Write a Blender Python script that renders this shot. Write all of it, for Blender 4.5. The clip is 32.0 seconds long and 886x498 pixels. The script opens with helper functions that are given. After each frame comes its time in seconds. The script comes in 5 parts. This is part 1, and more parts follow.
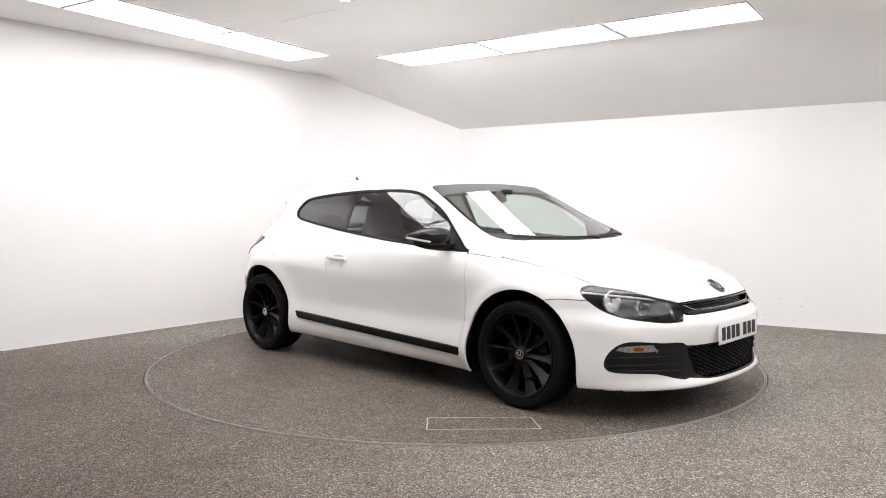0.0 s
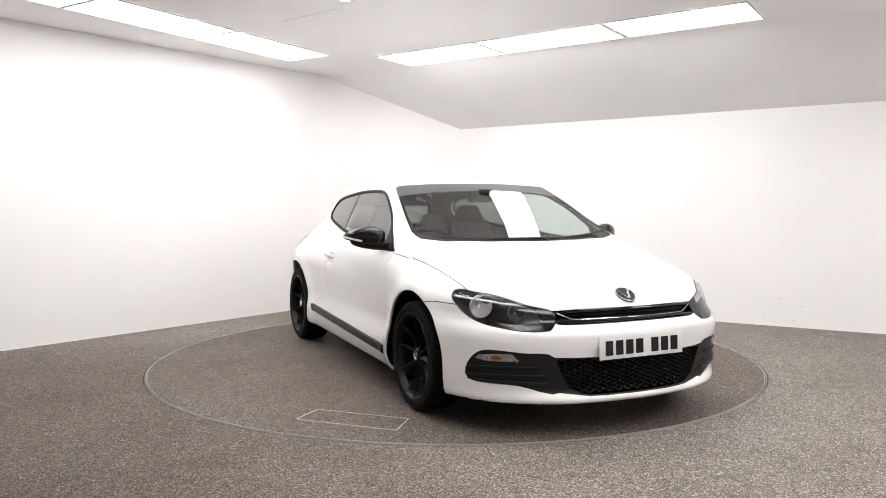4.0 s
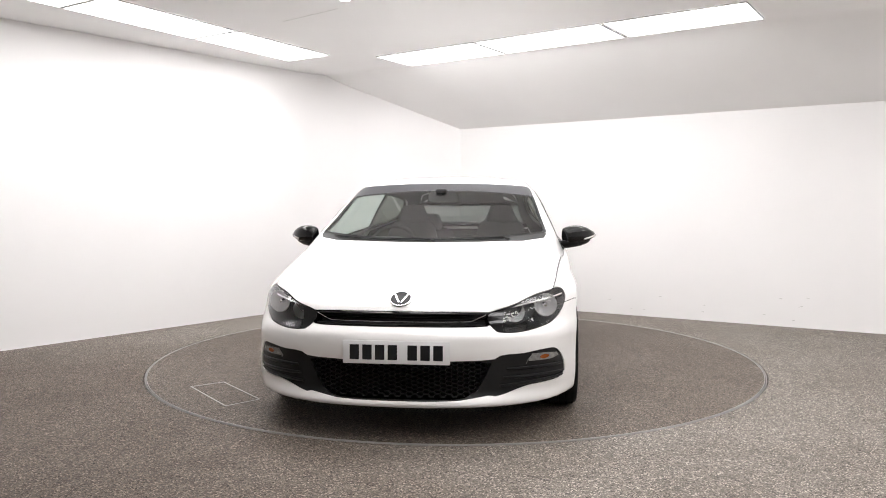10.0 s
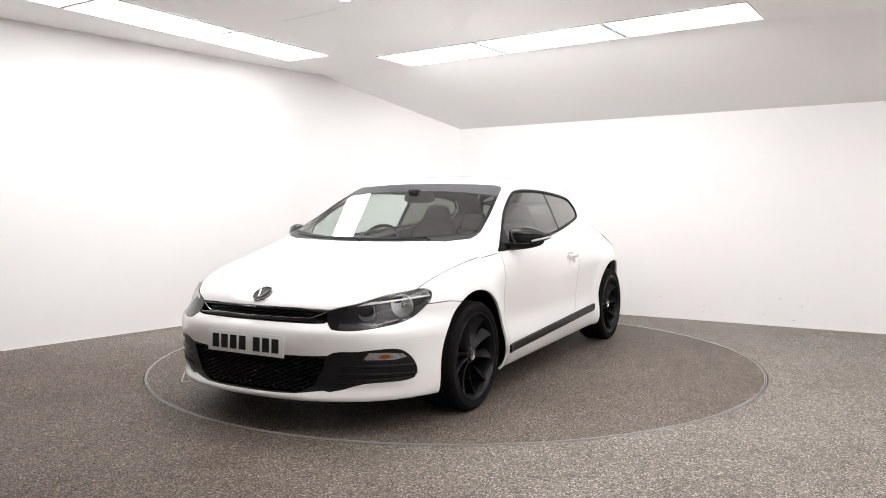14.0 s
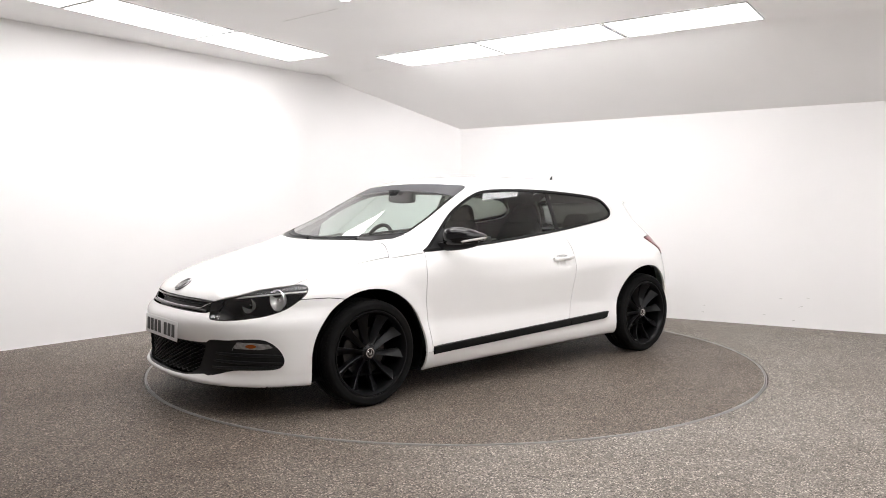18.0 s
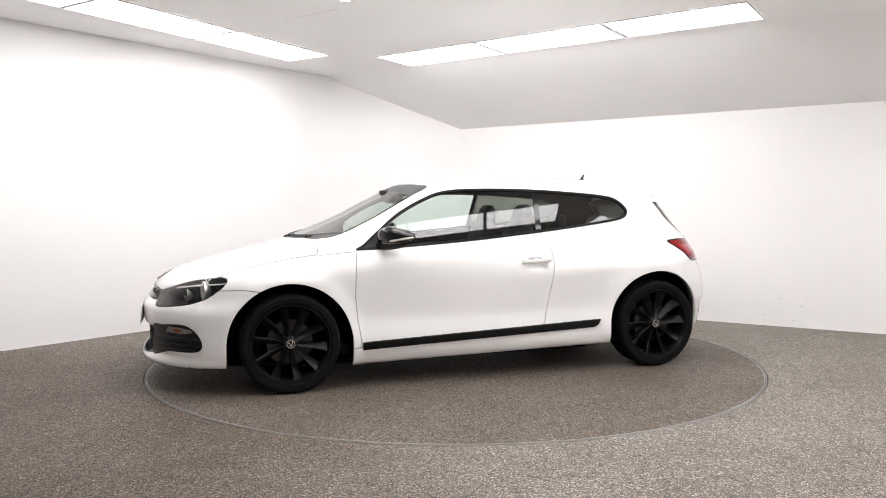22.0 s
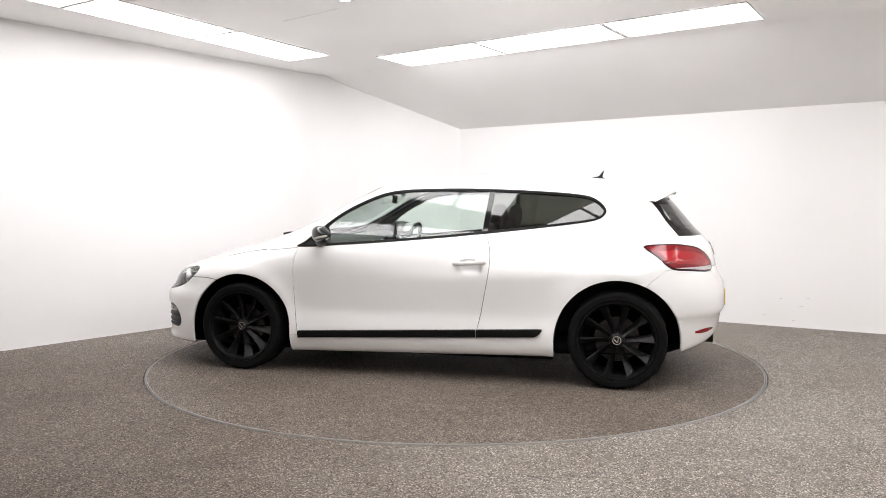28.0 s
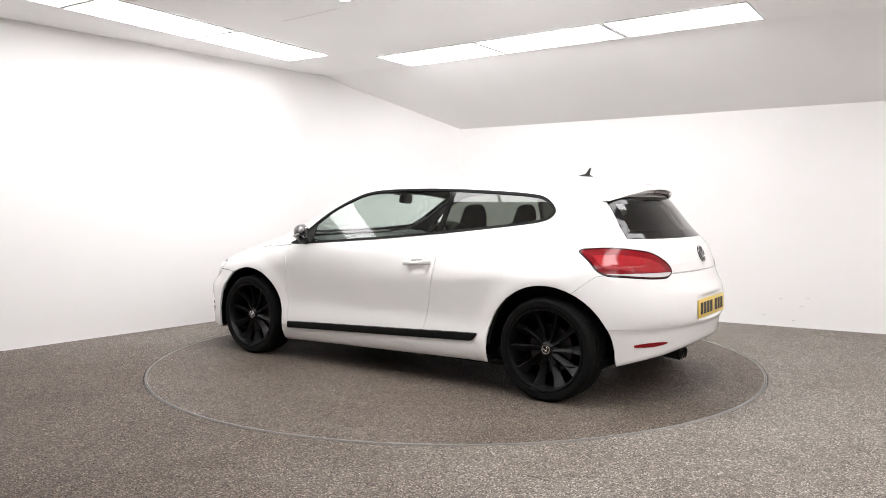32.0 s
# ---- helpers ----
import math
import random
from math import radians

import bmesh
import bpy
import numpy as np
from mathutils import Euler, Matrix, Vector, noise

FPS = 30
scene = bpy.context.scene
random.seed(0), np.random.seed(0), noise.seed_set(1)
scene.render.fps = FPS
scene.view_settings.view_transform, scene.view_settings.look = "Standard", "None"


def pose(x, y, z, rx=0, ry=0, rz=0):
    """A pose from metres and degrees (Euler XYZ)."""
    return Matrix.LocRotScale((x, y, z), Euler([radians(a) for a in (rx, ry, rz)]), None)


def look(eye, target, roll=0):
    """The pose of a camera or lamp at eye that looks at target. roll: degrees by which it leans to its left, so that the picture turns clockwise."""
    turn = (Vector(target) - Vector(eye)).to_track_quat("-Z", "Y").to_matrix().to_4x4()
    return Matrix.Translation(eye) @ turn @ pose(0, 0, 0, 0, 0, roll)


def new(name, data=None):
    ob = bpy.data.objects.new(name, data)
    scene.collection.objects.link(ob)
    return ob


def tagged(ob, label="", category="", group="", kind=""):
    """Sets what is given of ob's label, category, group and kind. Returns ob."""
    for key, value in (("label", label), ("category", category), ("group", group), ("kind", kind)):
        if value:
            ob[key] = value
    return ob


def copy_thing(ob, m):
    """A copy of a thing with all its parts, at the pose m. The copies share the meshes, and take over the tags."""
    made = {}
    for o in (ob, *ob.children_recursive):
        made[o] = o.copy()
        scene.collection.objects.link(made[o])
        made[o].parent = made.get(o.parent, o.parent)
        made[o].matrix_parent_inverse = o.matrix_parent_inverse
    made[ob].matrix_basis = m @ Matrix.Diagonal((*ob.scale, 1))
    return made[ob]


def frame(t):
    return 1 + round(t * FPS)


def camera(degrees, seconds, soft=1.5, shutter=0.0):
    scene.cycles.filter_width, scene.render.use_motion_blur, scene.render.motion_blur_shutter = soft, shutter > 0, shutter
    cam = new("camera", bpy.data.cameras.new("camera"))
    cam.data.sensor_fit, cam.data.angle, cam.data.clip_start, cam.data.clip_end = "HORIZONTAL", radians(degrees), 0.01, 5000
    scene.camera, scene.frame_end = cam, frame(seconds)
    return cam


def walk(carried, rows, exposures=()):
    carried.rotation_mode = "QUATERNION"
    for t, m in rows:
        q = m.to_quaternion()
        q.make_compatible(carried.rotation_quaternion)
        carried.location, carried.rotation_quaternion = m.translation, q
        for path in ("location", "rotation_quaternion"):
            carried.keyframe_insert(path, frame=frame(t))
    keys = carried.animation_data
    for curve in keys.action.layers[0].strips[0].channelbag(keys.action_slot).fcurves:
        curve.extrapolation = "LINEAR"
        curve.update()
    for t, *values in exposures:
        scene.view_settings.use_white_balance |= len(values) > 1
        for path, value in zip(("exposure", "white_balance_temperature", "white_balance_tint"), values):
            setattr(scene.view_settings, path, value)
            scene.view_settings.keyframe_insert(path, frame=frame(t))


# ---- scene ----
cam = camera(61.04, 32.0, soft=0.95)
EYE = (0.0, -5.750, 1.135)
STILL = look(EYE, (-0.01328, -4.75162, 1.07971), -0.13)
walk(cam, [(0.0, STILL), (32.0, STILL)], exposures=[(0.0, 0.42), (32.0, 0.42)])

# ---------------------------------------------------------------- light
world = bpy.data.worlds.new("world")
scene.world = world
world.use_nodes = True
world.node_tree.nodes["Background"].inputs[0].default_value = (0.9, 0.95, 1.0, 1)
world.node_tree.nodes["Background"].inputs[1].default_value = 0.02
PANEL_GLOW = 6.6


# ---------------------------------------------------------------- materials
def ramp(nt, src, stops):
    r = nt.nodes.new("ShaderNodeValToRGB")
    while len(r.color_ramp.elements) < len(stops):
        r.color_ramp.elements.new(0.5)
    for e, (pos, col) in zip(r.color_ramp.elements, stops):
        e.position, e.color = pos, (*col, 1)
    nt.links.new(src, r.inputs[0])
    return r.outputs[0]


def noise_tex(nt, scale, detail=3.0, rough=0.55, stretch=None):
    tc = nt.nodes.new("ShaderNodeTexCoord")
    n = nt.nodes.new("ShaderNodeTexNoise")
    n.inputs["Scale"].default_value, n.inputs["Detail"].default_value, n.inputs["Roughness"].default_value = scale, detail, rough
    if stretch:
        mp = nt.nodes.new("ShaderNodeMapping")
        mp.inputs["Scale"].default_value = stretch
        nt.links.new(tc.outputs["Object"], mp.inputs[0])
        nt.links.new(mp.outputs[0], n.inputs["Vector"])
    else:
        nt.links.new(tc.outputs["Object"], n.inputs["Vector"])
    return n.outputs["Fac"]


def material(name, color, rough=0.5, metal=0.0, vary=0.06, scale=6.0, bump=0.0, bump_scale=200.0, coat=0.0, spec=0.5, rough_vary=0.0):
    m = bpy.data.materials.new(name)
    m.use_nodes = True
    nt = m.node_tree
    b = nt.nodes["Principled BSDF"]
    b.inputs["Metallic"].default_value, b.inputs["Roughness"].default_value = metal, rough
    b.inputs["Specular IOR Level"].default_value = spec
    b.inputs["Coat Weight"].default_value, b.inputs["Coat Roughness"].default_value = coat, 0.03
    if vary:
        lo, hi = [max(0, c * (1 - vary)) for c in color], [min(1, c * (1 + vary)) for c in color]
        nt.links.new(ramp(nt, noise_tex(nt, scale), [(0.3, lo), (0.7, hi)]), b.inputs["Base Color"])
    else:
        b.inputs["Base Color"].default_value = (*color, 1)
    if rough_vary:
        mr = nt.nodes.new("ShaderNodeMapRange")
        mr.inputs["To Min"].default_value, mr.inputs["To Max"].default_value = rough - rough_vary, rough + rough_vary
        nt.links.new(noise_tex(nt, scale * 3), mr.inputs["Value"])
        nt.links.new(mr.outputs[0], b.inputs["Roughness"])
    if bump:
        bp = nt.nodes.new("ShaderNodeBump")
        bp.inputs["Strength"].default_value, bp.inputs["Distance"].default_value = bump, 0.002
        nt.links.new(noise_tex(nt, bump_scale), bp.inputs["Height"])
        nt.links.new(bp.outputs[0], b.inputs["Normal"])
    return m


def glass(name, tint, base=0.07, gloss=0.0):
    """A thin pane: it lets tinted light through and mirrors by its angle."""
    m = bpy.data.materials.new(name)
    m.use_nodes = True
    nt = m.node_tree
    nt.nodes.remove(nt.nodes["Principled BSDF"])
    tr, gl, mix, lw = (nt.nodes.new("ShaderNode" + k) for k in ("BsdfTransparent", "BsdfGlossy", "MixShader", "LayerWeight"))
    tr.inputs[0].default_value = (*tint, 1)
    gl.inputs["Roughness"].default_value = gloss
    lw.inputs["Blend"].default_value = 0.5
    pw, ma = nt.nodes.new("ShaderNodeMath"), nt.nodes.new("ShaderNodeMath")
    pw.operation, ma.operation = "POWER", "MULTIPLY_ADD"
    pw.inputs[1].default_value, ma.inputs[1].default_value, ma.inputs[2].default_value = 4.0, 0.92, base
    nt.links.new(lw.outputs["Facing"], pw.inputs[0])
    nt.links.new(pw.outputs[0], ma.inputs[0])
    nt.links.new(ma.outputs[0], mix.inputs[0])
    nt.links.new(tr.outputs[0], mix.inputs[1])
    nt.links.new(gl.outputs[0], mix.inputs[2])
    nt.links.new(mix.outputs[0], nt.nodes["Material Output"].inputs[0])
    return m


def floor_material(name, tone, warm, darken=0.0):
    """Resin-bound stone chips: grey-brown grains with sparse pale and dark chips, large faint stains."""
    m = material(name, (0.2, 0.2, 0.2), 0.7, vary=0, spec=0.10)
    nt = m.node_tree
    b = nt.nodes["Principled BSDF"]
    tc = nt.nodes.new("ShaderNodeTexCoord")

    def times(a, c):
        mul = nt.nodes.new("ShaderNodeMix")
        mul.data_type, mul.blend_type = "RGBA", "MULTIPLY"
        mul.inputs[0].default_value = 1.0
        nt.links.new(a, mul.inputs[6])
        nt.links.new(c, mul.inputs[7])
        return mul.outputs[2]

    v = nt.nodes.new("ShaderNodeTexVoronoi")
    v.inputs["Scale"].default_value = 182
    nt.links.new(tc.outputs["Object"], v.inputs["Vector"])
    sep = nt.nodes.new("ShaderNodeSeparateColor")
    nt.links.new(v.outputs["Color"], sep.inputs[0])
    stops = [(0.0, 0.026), (0.10, 0.062), (0.25, 0.096), (0.55, 0.132), (0.80, 0.186), (0.90, 0.27), (0.975, 0.42)]
    grains = ramp(nt, sep.outputs[0], [(p, tuple(min(0.62, q * tone * w) for w in warm)) for p, q in stops])
    colour = times(grains, ramp(nt, noise_tex(nt, 1.3, 4.0), [(0.30, (0.79, 0.765, 0.74)), (0.70, (1.04, 1.04, 1.04))]))
    colour = times(colour, ramp(nt, noise_tex(nt, 9.0, 5.0, 0.65), [(0.30, (0.86, 0.85, 0.84)), (0.62, (1.05, 1.05, 1.05))]))
    if darken:
        # a broad darker, browner patch with a ragged edge beside the turntable
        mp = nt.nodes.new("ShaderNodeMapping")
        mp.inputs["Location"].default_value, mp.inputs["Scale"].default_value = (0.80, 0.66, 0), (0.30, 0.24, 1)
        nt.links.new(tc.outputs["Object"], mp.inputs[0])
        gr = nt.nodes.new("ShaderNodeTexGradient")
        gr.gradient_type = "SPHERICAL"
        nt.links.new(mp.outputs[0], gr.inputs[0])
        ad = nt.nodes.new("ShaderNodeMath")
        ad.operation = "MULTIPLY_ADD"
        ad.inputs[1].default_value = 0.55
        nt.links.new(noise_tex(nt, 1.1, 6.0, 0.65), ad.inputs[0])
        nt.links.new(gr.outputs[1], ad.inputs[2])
        colour = times(colour, ramp(nt, ad.outputs[0], [(0.30, (1, 1, 1)), (0.75, (1 - darken, 1 - darken * 1.13, 1 - darken * 1.22))]))
    nt.links.new(colour, b.inputs["Base Color"])
    bp = nt.nodes.new("ShaderNodeBump")
    bp.inputs["Strength"].default_value, bp.inputs["Distance"].default_value = 0.30, 0.003
    nt.links.new(sep.outputs[1], bp.inputs["Height"])
    nt.links.new(bp.outputs[0], b.inputs["Normal"])
    mr = nt.nodes.new("ShaderNodeMapRange")
    mr.inputs["To Min"].default_value, mr.inputs["To Max"].default_value = 0.35, 0.75
    nt.links.new(sep.outputs[2], mr.inputs["Value"])
    nt.links.new(mr.outputs[0], b.inputs["Roughness"])
    return m


def glow(name, color, strength):
    m = bpy.data.materials.new(name)
    m.use_nodes = True
    b = m.node_tree.nodes["Principled BSDF"]
    b.inputs["Base Color"].default_value = (0.9, 0.9, 0.9, 1)
    b.inputs["Emission Color"].default_value = (*color, 1)
    b.inputs["Emission Strength"].default_value = strength
    return m


# unseen walls behind the camera; their grey sets how much light bounces back
REAR_WALL = material("unseen_wall_grey", (0.62, 0.612, 0.606), 0.6, vary=0.03, scale=1.2, bump=0.15, bump_scale=90)
WALL = material("white_wall_paint", (0.90, 0.888, 0.884), 0.6, vary=0.012, scale=1.2, bump=0.15, bump_scale=90)
CEIL = material("white_ceiling_paint", (0.90, 0.892, 0.886), 0.7, vary=0.02, scale=1.0, bump=0.1, bump_scale=70)
SCUFF = material("grey_scuff", (0.66, 0.65, 0.63), 0.7)
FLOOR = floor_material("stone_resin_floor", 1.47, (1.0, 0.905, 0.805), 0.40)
DISC = floor_material("stone_resin_turntable", 0.95, (1.0, 0.85, 0.715))
STEEL = material("worn_steel", (0.44, 0.43, 0.415), 0.5, 0.35, vary=0.08, scale=20)
DARK_GAP = material("dark_gap", (0.003, 0.003, 0.003), 0.9, spec=0.03)
LIGHT = glow("light_panel", (1.0, 0.978, 0.982), PANEL_GLOW)
PANEL_TRIM = material("grey_panel_trim", (0.62, 0.61, 0.605), 0.5)
PAINT = material("white_car_paint", (0.83, 0.82, 0.81), 0.28, vary=0.008, scale=3, coat=0.8, spec=0.4)
BLACK = material("black_plastic", (0.010, 0.010, 0.0106), 0.42, spec=0.22, vary=0.1, scale=30, bump=0.1, bump_scale=500)
GLOSS_BLACK = material("gloss_black", (0.004, 0.004, 0.0045), 0.07, vary=0, coat=0.0, spec=0.45)
RUBBER = material("tyre_rubber", (0.0055, 0.0055, 0.0055), 0.8, spec=0.12, vary=0.15, scale=25, bump=0.2, bump_scale=300)
WHEEL_BLACK = material("satin_black_wheel_paint", (0.0045, 0.0045, 0.005), 0.34, spec=0.22, vary=0.1, scale=12)
CHROME = material("chrome", (0.8, 0.8, 0.82), 0.08, 1.0, vary=0.03)
BADGE_CHROME = material("dark_chrome", (0.58, 0.58, 0.59), 0.12, 1.0, vary=0.1, scale=60)
SILVER = material("lamp_reflector", (0.90, 0.90, 0.91), 0.36, 1.0, vary=0.05)
LAMP_GREY = material("lamp_housing", (0.030, 0.030, 0.033), 0.55, spec=0.25, vary=0.1)
BROW = material("pale_brow_strip", (0.75, 0.75, 0.76), 0.4, vary=0.03)
CABIN = material("charcoal_fabric", (0.014, 0.014, 0.015), 0.9, spec=0.1, vary=0.06, scale=60, bump=0.12, bump_scale=500)
CABIN_SOFT = material("grey_trim", (0.05, 0.05, 0.05), 0.8, vary=0.1, scale=20)
DASH = material("dashboard_plastic", (0.014, 0.014, 0.015), 0.6, vary=0.05, scale=40, bump=0.1, bump_scale=500)
CLEAR = glass("clear_glass", (0.84, 0.92, 0.885))
TINTED = glass("privacy_glass", (0.21, 0.225, 0.20))
HATCH_GLASS = glass("dark_hatch_glass", (0.20, 0.21, 0.205))
LENS = glass("lamp_lens", (0.96, 0.96, 0.96), 0.06, 0.16)
RED_LENS = material("red_lamp_lens", (0.20, 0.004, 0.008), 0.14, vary=0.1, scale=30, coat=0.15, spec=0.3)
DARK_RED = material("deep_red_lens", (0.035, 0.002, 0.004), 0.14, vary=0.1, scale=30, coat=0.1, spec=0.3)
CLEAR_LENS = material("frosted_clear_lens", (0.58, 0.56, 0.55), 0.12, vary=0.08, scale=60, coat=0.5)
PINK_LENS = material("pale_pink_lens", (0.33, 0.010, 0.015), 0.12, vary=0.1, scale=50, coat=0.3, spec=0.4)
SUN_STRIP = material("grey_sun_strip", (0.05, 0.05, 0.056), 0.55, vary=0.05)
TRIM_BLACK = material("matt_black_trim", (0.006, 0.0058, 0.0056), 0.5, spec=0.12, vary=0.08, scale=30)
MOULD = material("black_moulding", (0.005, 0.005, 0.005), 0.36, spec=0.14, vary=0.1, scale=20)
MESH_BLACK = material("black_mesh_plastic", (0.006, 0.006, 0.0065), 0.45, spec=0.16, vary=0.1, scale=60)
SHADE_GREY = material("recess_shade_grey", (0.45, 0.45, 0.45), 0.5)
MIRROR = material("mirror_glass", (0.85, 0.85, 0.86), 0.02, 1.0, vary=0)
STEEL_DARK = material("dark_steel", (0.05, 0.048, 0.046), 0.42, 1.0, vary=0.2, scale=40)
IND_LENS = material("smoky_clear_lens", (0.24, 0.235, 0.23), 0.12, vary=0.3, scale=60, coat=0.6)
AMBER = material("amber_bulb", (0.24, 0.060, 0.012), 0.2, vary=0.1)
PLATE_WHITE = material("white_plate", (0.72, 0.72, 0.72), 0.35, vary=0.03)
PLATE_YELLOW = material("yellow_plate", (0.74, 0.53, 0.10), 0.35, vary=0.03)


# ---------------------------------------------------------------- mesh helpers
def link(name, verts, faces, mat, parent=None, label="", smooth=False):
    me = bpy.data.meshes.new(name)
    me.from_pydata([tuple(v) for v in verts], [], [tuple(f) for f in faces])
    me.materials.append(mat)
    if smooth:
        me.shade_smooth()
    ob = new(name, me)
    ob.parent = parent
    if label:
        ob["label"] = label
    return ob


def part(name, bm, mat, parent=None, label="", smooth=True, sharp=35):
    """Links a bmesh as one mesh object under a thing or part."""
    bmesh.ops.recalc_face_normals(bm, faces=bm.faces)
    me = bpy.data.meshes.new(name)
    for e in bm.edges:
        e.smooth = not (len(e.link_faces) == 2 and e.calc_face_angle(0) > radians(sharp))
    for f in bm.faces:
        f.smooth = smooth
    bm.to_mesh(me)
    bm.free()
    me.materials.append(mat)
    ob = new(name, me)
    ob.parent = parent
    if label:
        ob["label"] = label
    return ob


def box(bm, x0, y0, z0, x1, y1, z1, bevel=0.0, seg=2, m=None):
    r = bmesh.ops.create_cube(bm, size=1)
    vs = r["verts"]
    for v in vs:
        v.co = Vector(((x0 + x1) / 2 + v.co.x * (x1 - x0), (y0 + y1) / 2 + v.co.y * (y1 - y0), (z0 + z1) / 2 + v.co.z * (z1 - z0)))
    if bevel:
        es = list({e for v in vs for e in v.link_edges})
        r = bmesh.ops.bevel(bm, geom=es, offset=bevel, segments=seg, affect="EDGES", profile=0.5)
        vs = list({v for f in r["faces"] for v in f.verts} | {v for v in vs if v.is_valid})
    if m is not None:
        bmesh.ops.transform(bm, matrix=m, verts=vs)
    return vs


def tube(bm, path, radius, seg=10, flat=1.0):
    """A closed tube along a path of points; radius is a number or a list."""
    path = [Vector(q) for q in path]
    rad = radius if isinstance(radius, (list, tuple)) else [radius] * len(path)
    rings = []
    side = None
    for i, q in enumerate(path):
        d = (path[min(i + 1, len(path) - 1)] - path[max(i - 1, 0)]).normalized()
        if side is None:
            side = d.orthogonal().normalized()
        side = (side - d * side.dot(d)).normalized()
        up = d.cross(side)
        rings.append([bm.verts.new(q + side * (math.cos(2 * math.pi * k / seg) * rad[i]) + up * (math.sin(2 * math.pi * k / seg) * rad[i] * flat)) for k in range(seg)])
    for a, b in zip(rings, rings[1:]):
        for k in range(seg):
            bm.faces.new((a[k], a[(k + 1) % seg], b[(k + 1) % seg], b[k]))
    bm.faces.new(rings[0][::-1])
    bm.faces.new(rings[-1])


def lathe(bm, profile, seg=64, m=None, arc=1.0):
    """Turns (radius, along) pairs round the local y axis."""
    rings = []
    for k in range(seg if arc == 1.0 else seg + 1):
        a = 2 * math.pi * k / seg * arc
        ring = [bm.verts.new((r * math.cos(a), h, r * math.sin(a))) for r, h in profile]
        rings.append(ring)
    n = len(rings)
    for k in range(n if arc == 1.0 else n - 1):
        a, b = rings[k], rings[(k + 1) % n]
        for i in range(len(profile) - 1):
            bm.faces.new((a[i], a[i + 1], b[i + 1], b[i]))
    if m is not None:
        bmesh.ops.transform(bm, matrix=m, verts=[v for r in rings for v in r])


def slab(bm, outline, z0, z1, m=None):
    """A prism over a 2D outline."""
    lo, hi = [bm.verts.new((x, y, z0)) for x, y in outline], [bm.verts.new((x, y, z1)) for x, y in outline]
    n = len(outline)
    bm.faces.new(lo[::-1])
    bm.faces.new(hi)
    for k in range(n):
        bm.faces.new((lo[k], lo[(k + 1) % n], hi[(k + 1) % n], hi[k]))
    if m is not None:
        bmesh.ops.transform(bm, matrix=m, verts=lo + hi)


# ---------------------------------------------------------------- room
TOP_Z, LOW_Z = 2.63, 2.055
KINK = (-1.50, 2.87)
CORNERS = [(-1.72, 2.585), (-1.14, 2.945), (0.09, 3.20), (3.86, 0.92), (4.9, -2.5), (3.2, -7.0), (-2.6, -7.0), (-4.9, -2.3), (-3.60, 0.13)]
NR = Vector((0.516, 0.857, 0))
FOLD = NR.dot(Vector((-1.50, 2.87, 0)))
WALL_R = NR.dot(Vector((0.09, 3.20, 0)))


def ceiling_z(x, y):
    t = min(max((NR.dot(Vector((x, y, 0))) - FOLD) / (WALL_R - FOLD), 0), 1)
    return TOP_Z + (LOW_Z - TOP_Z) * t


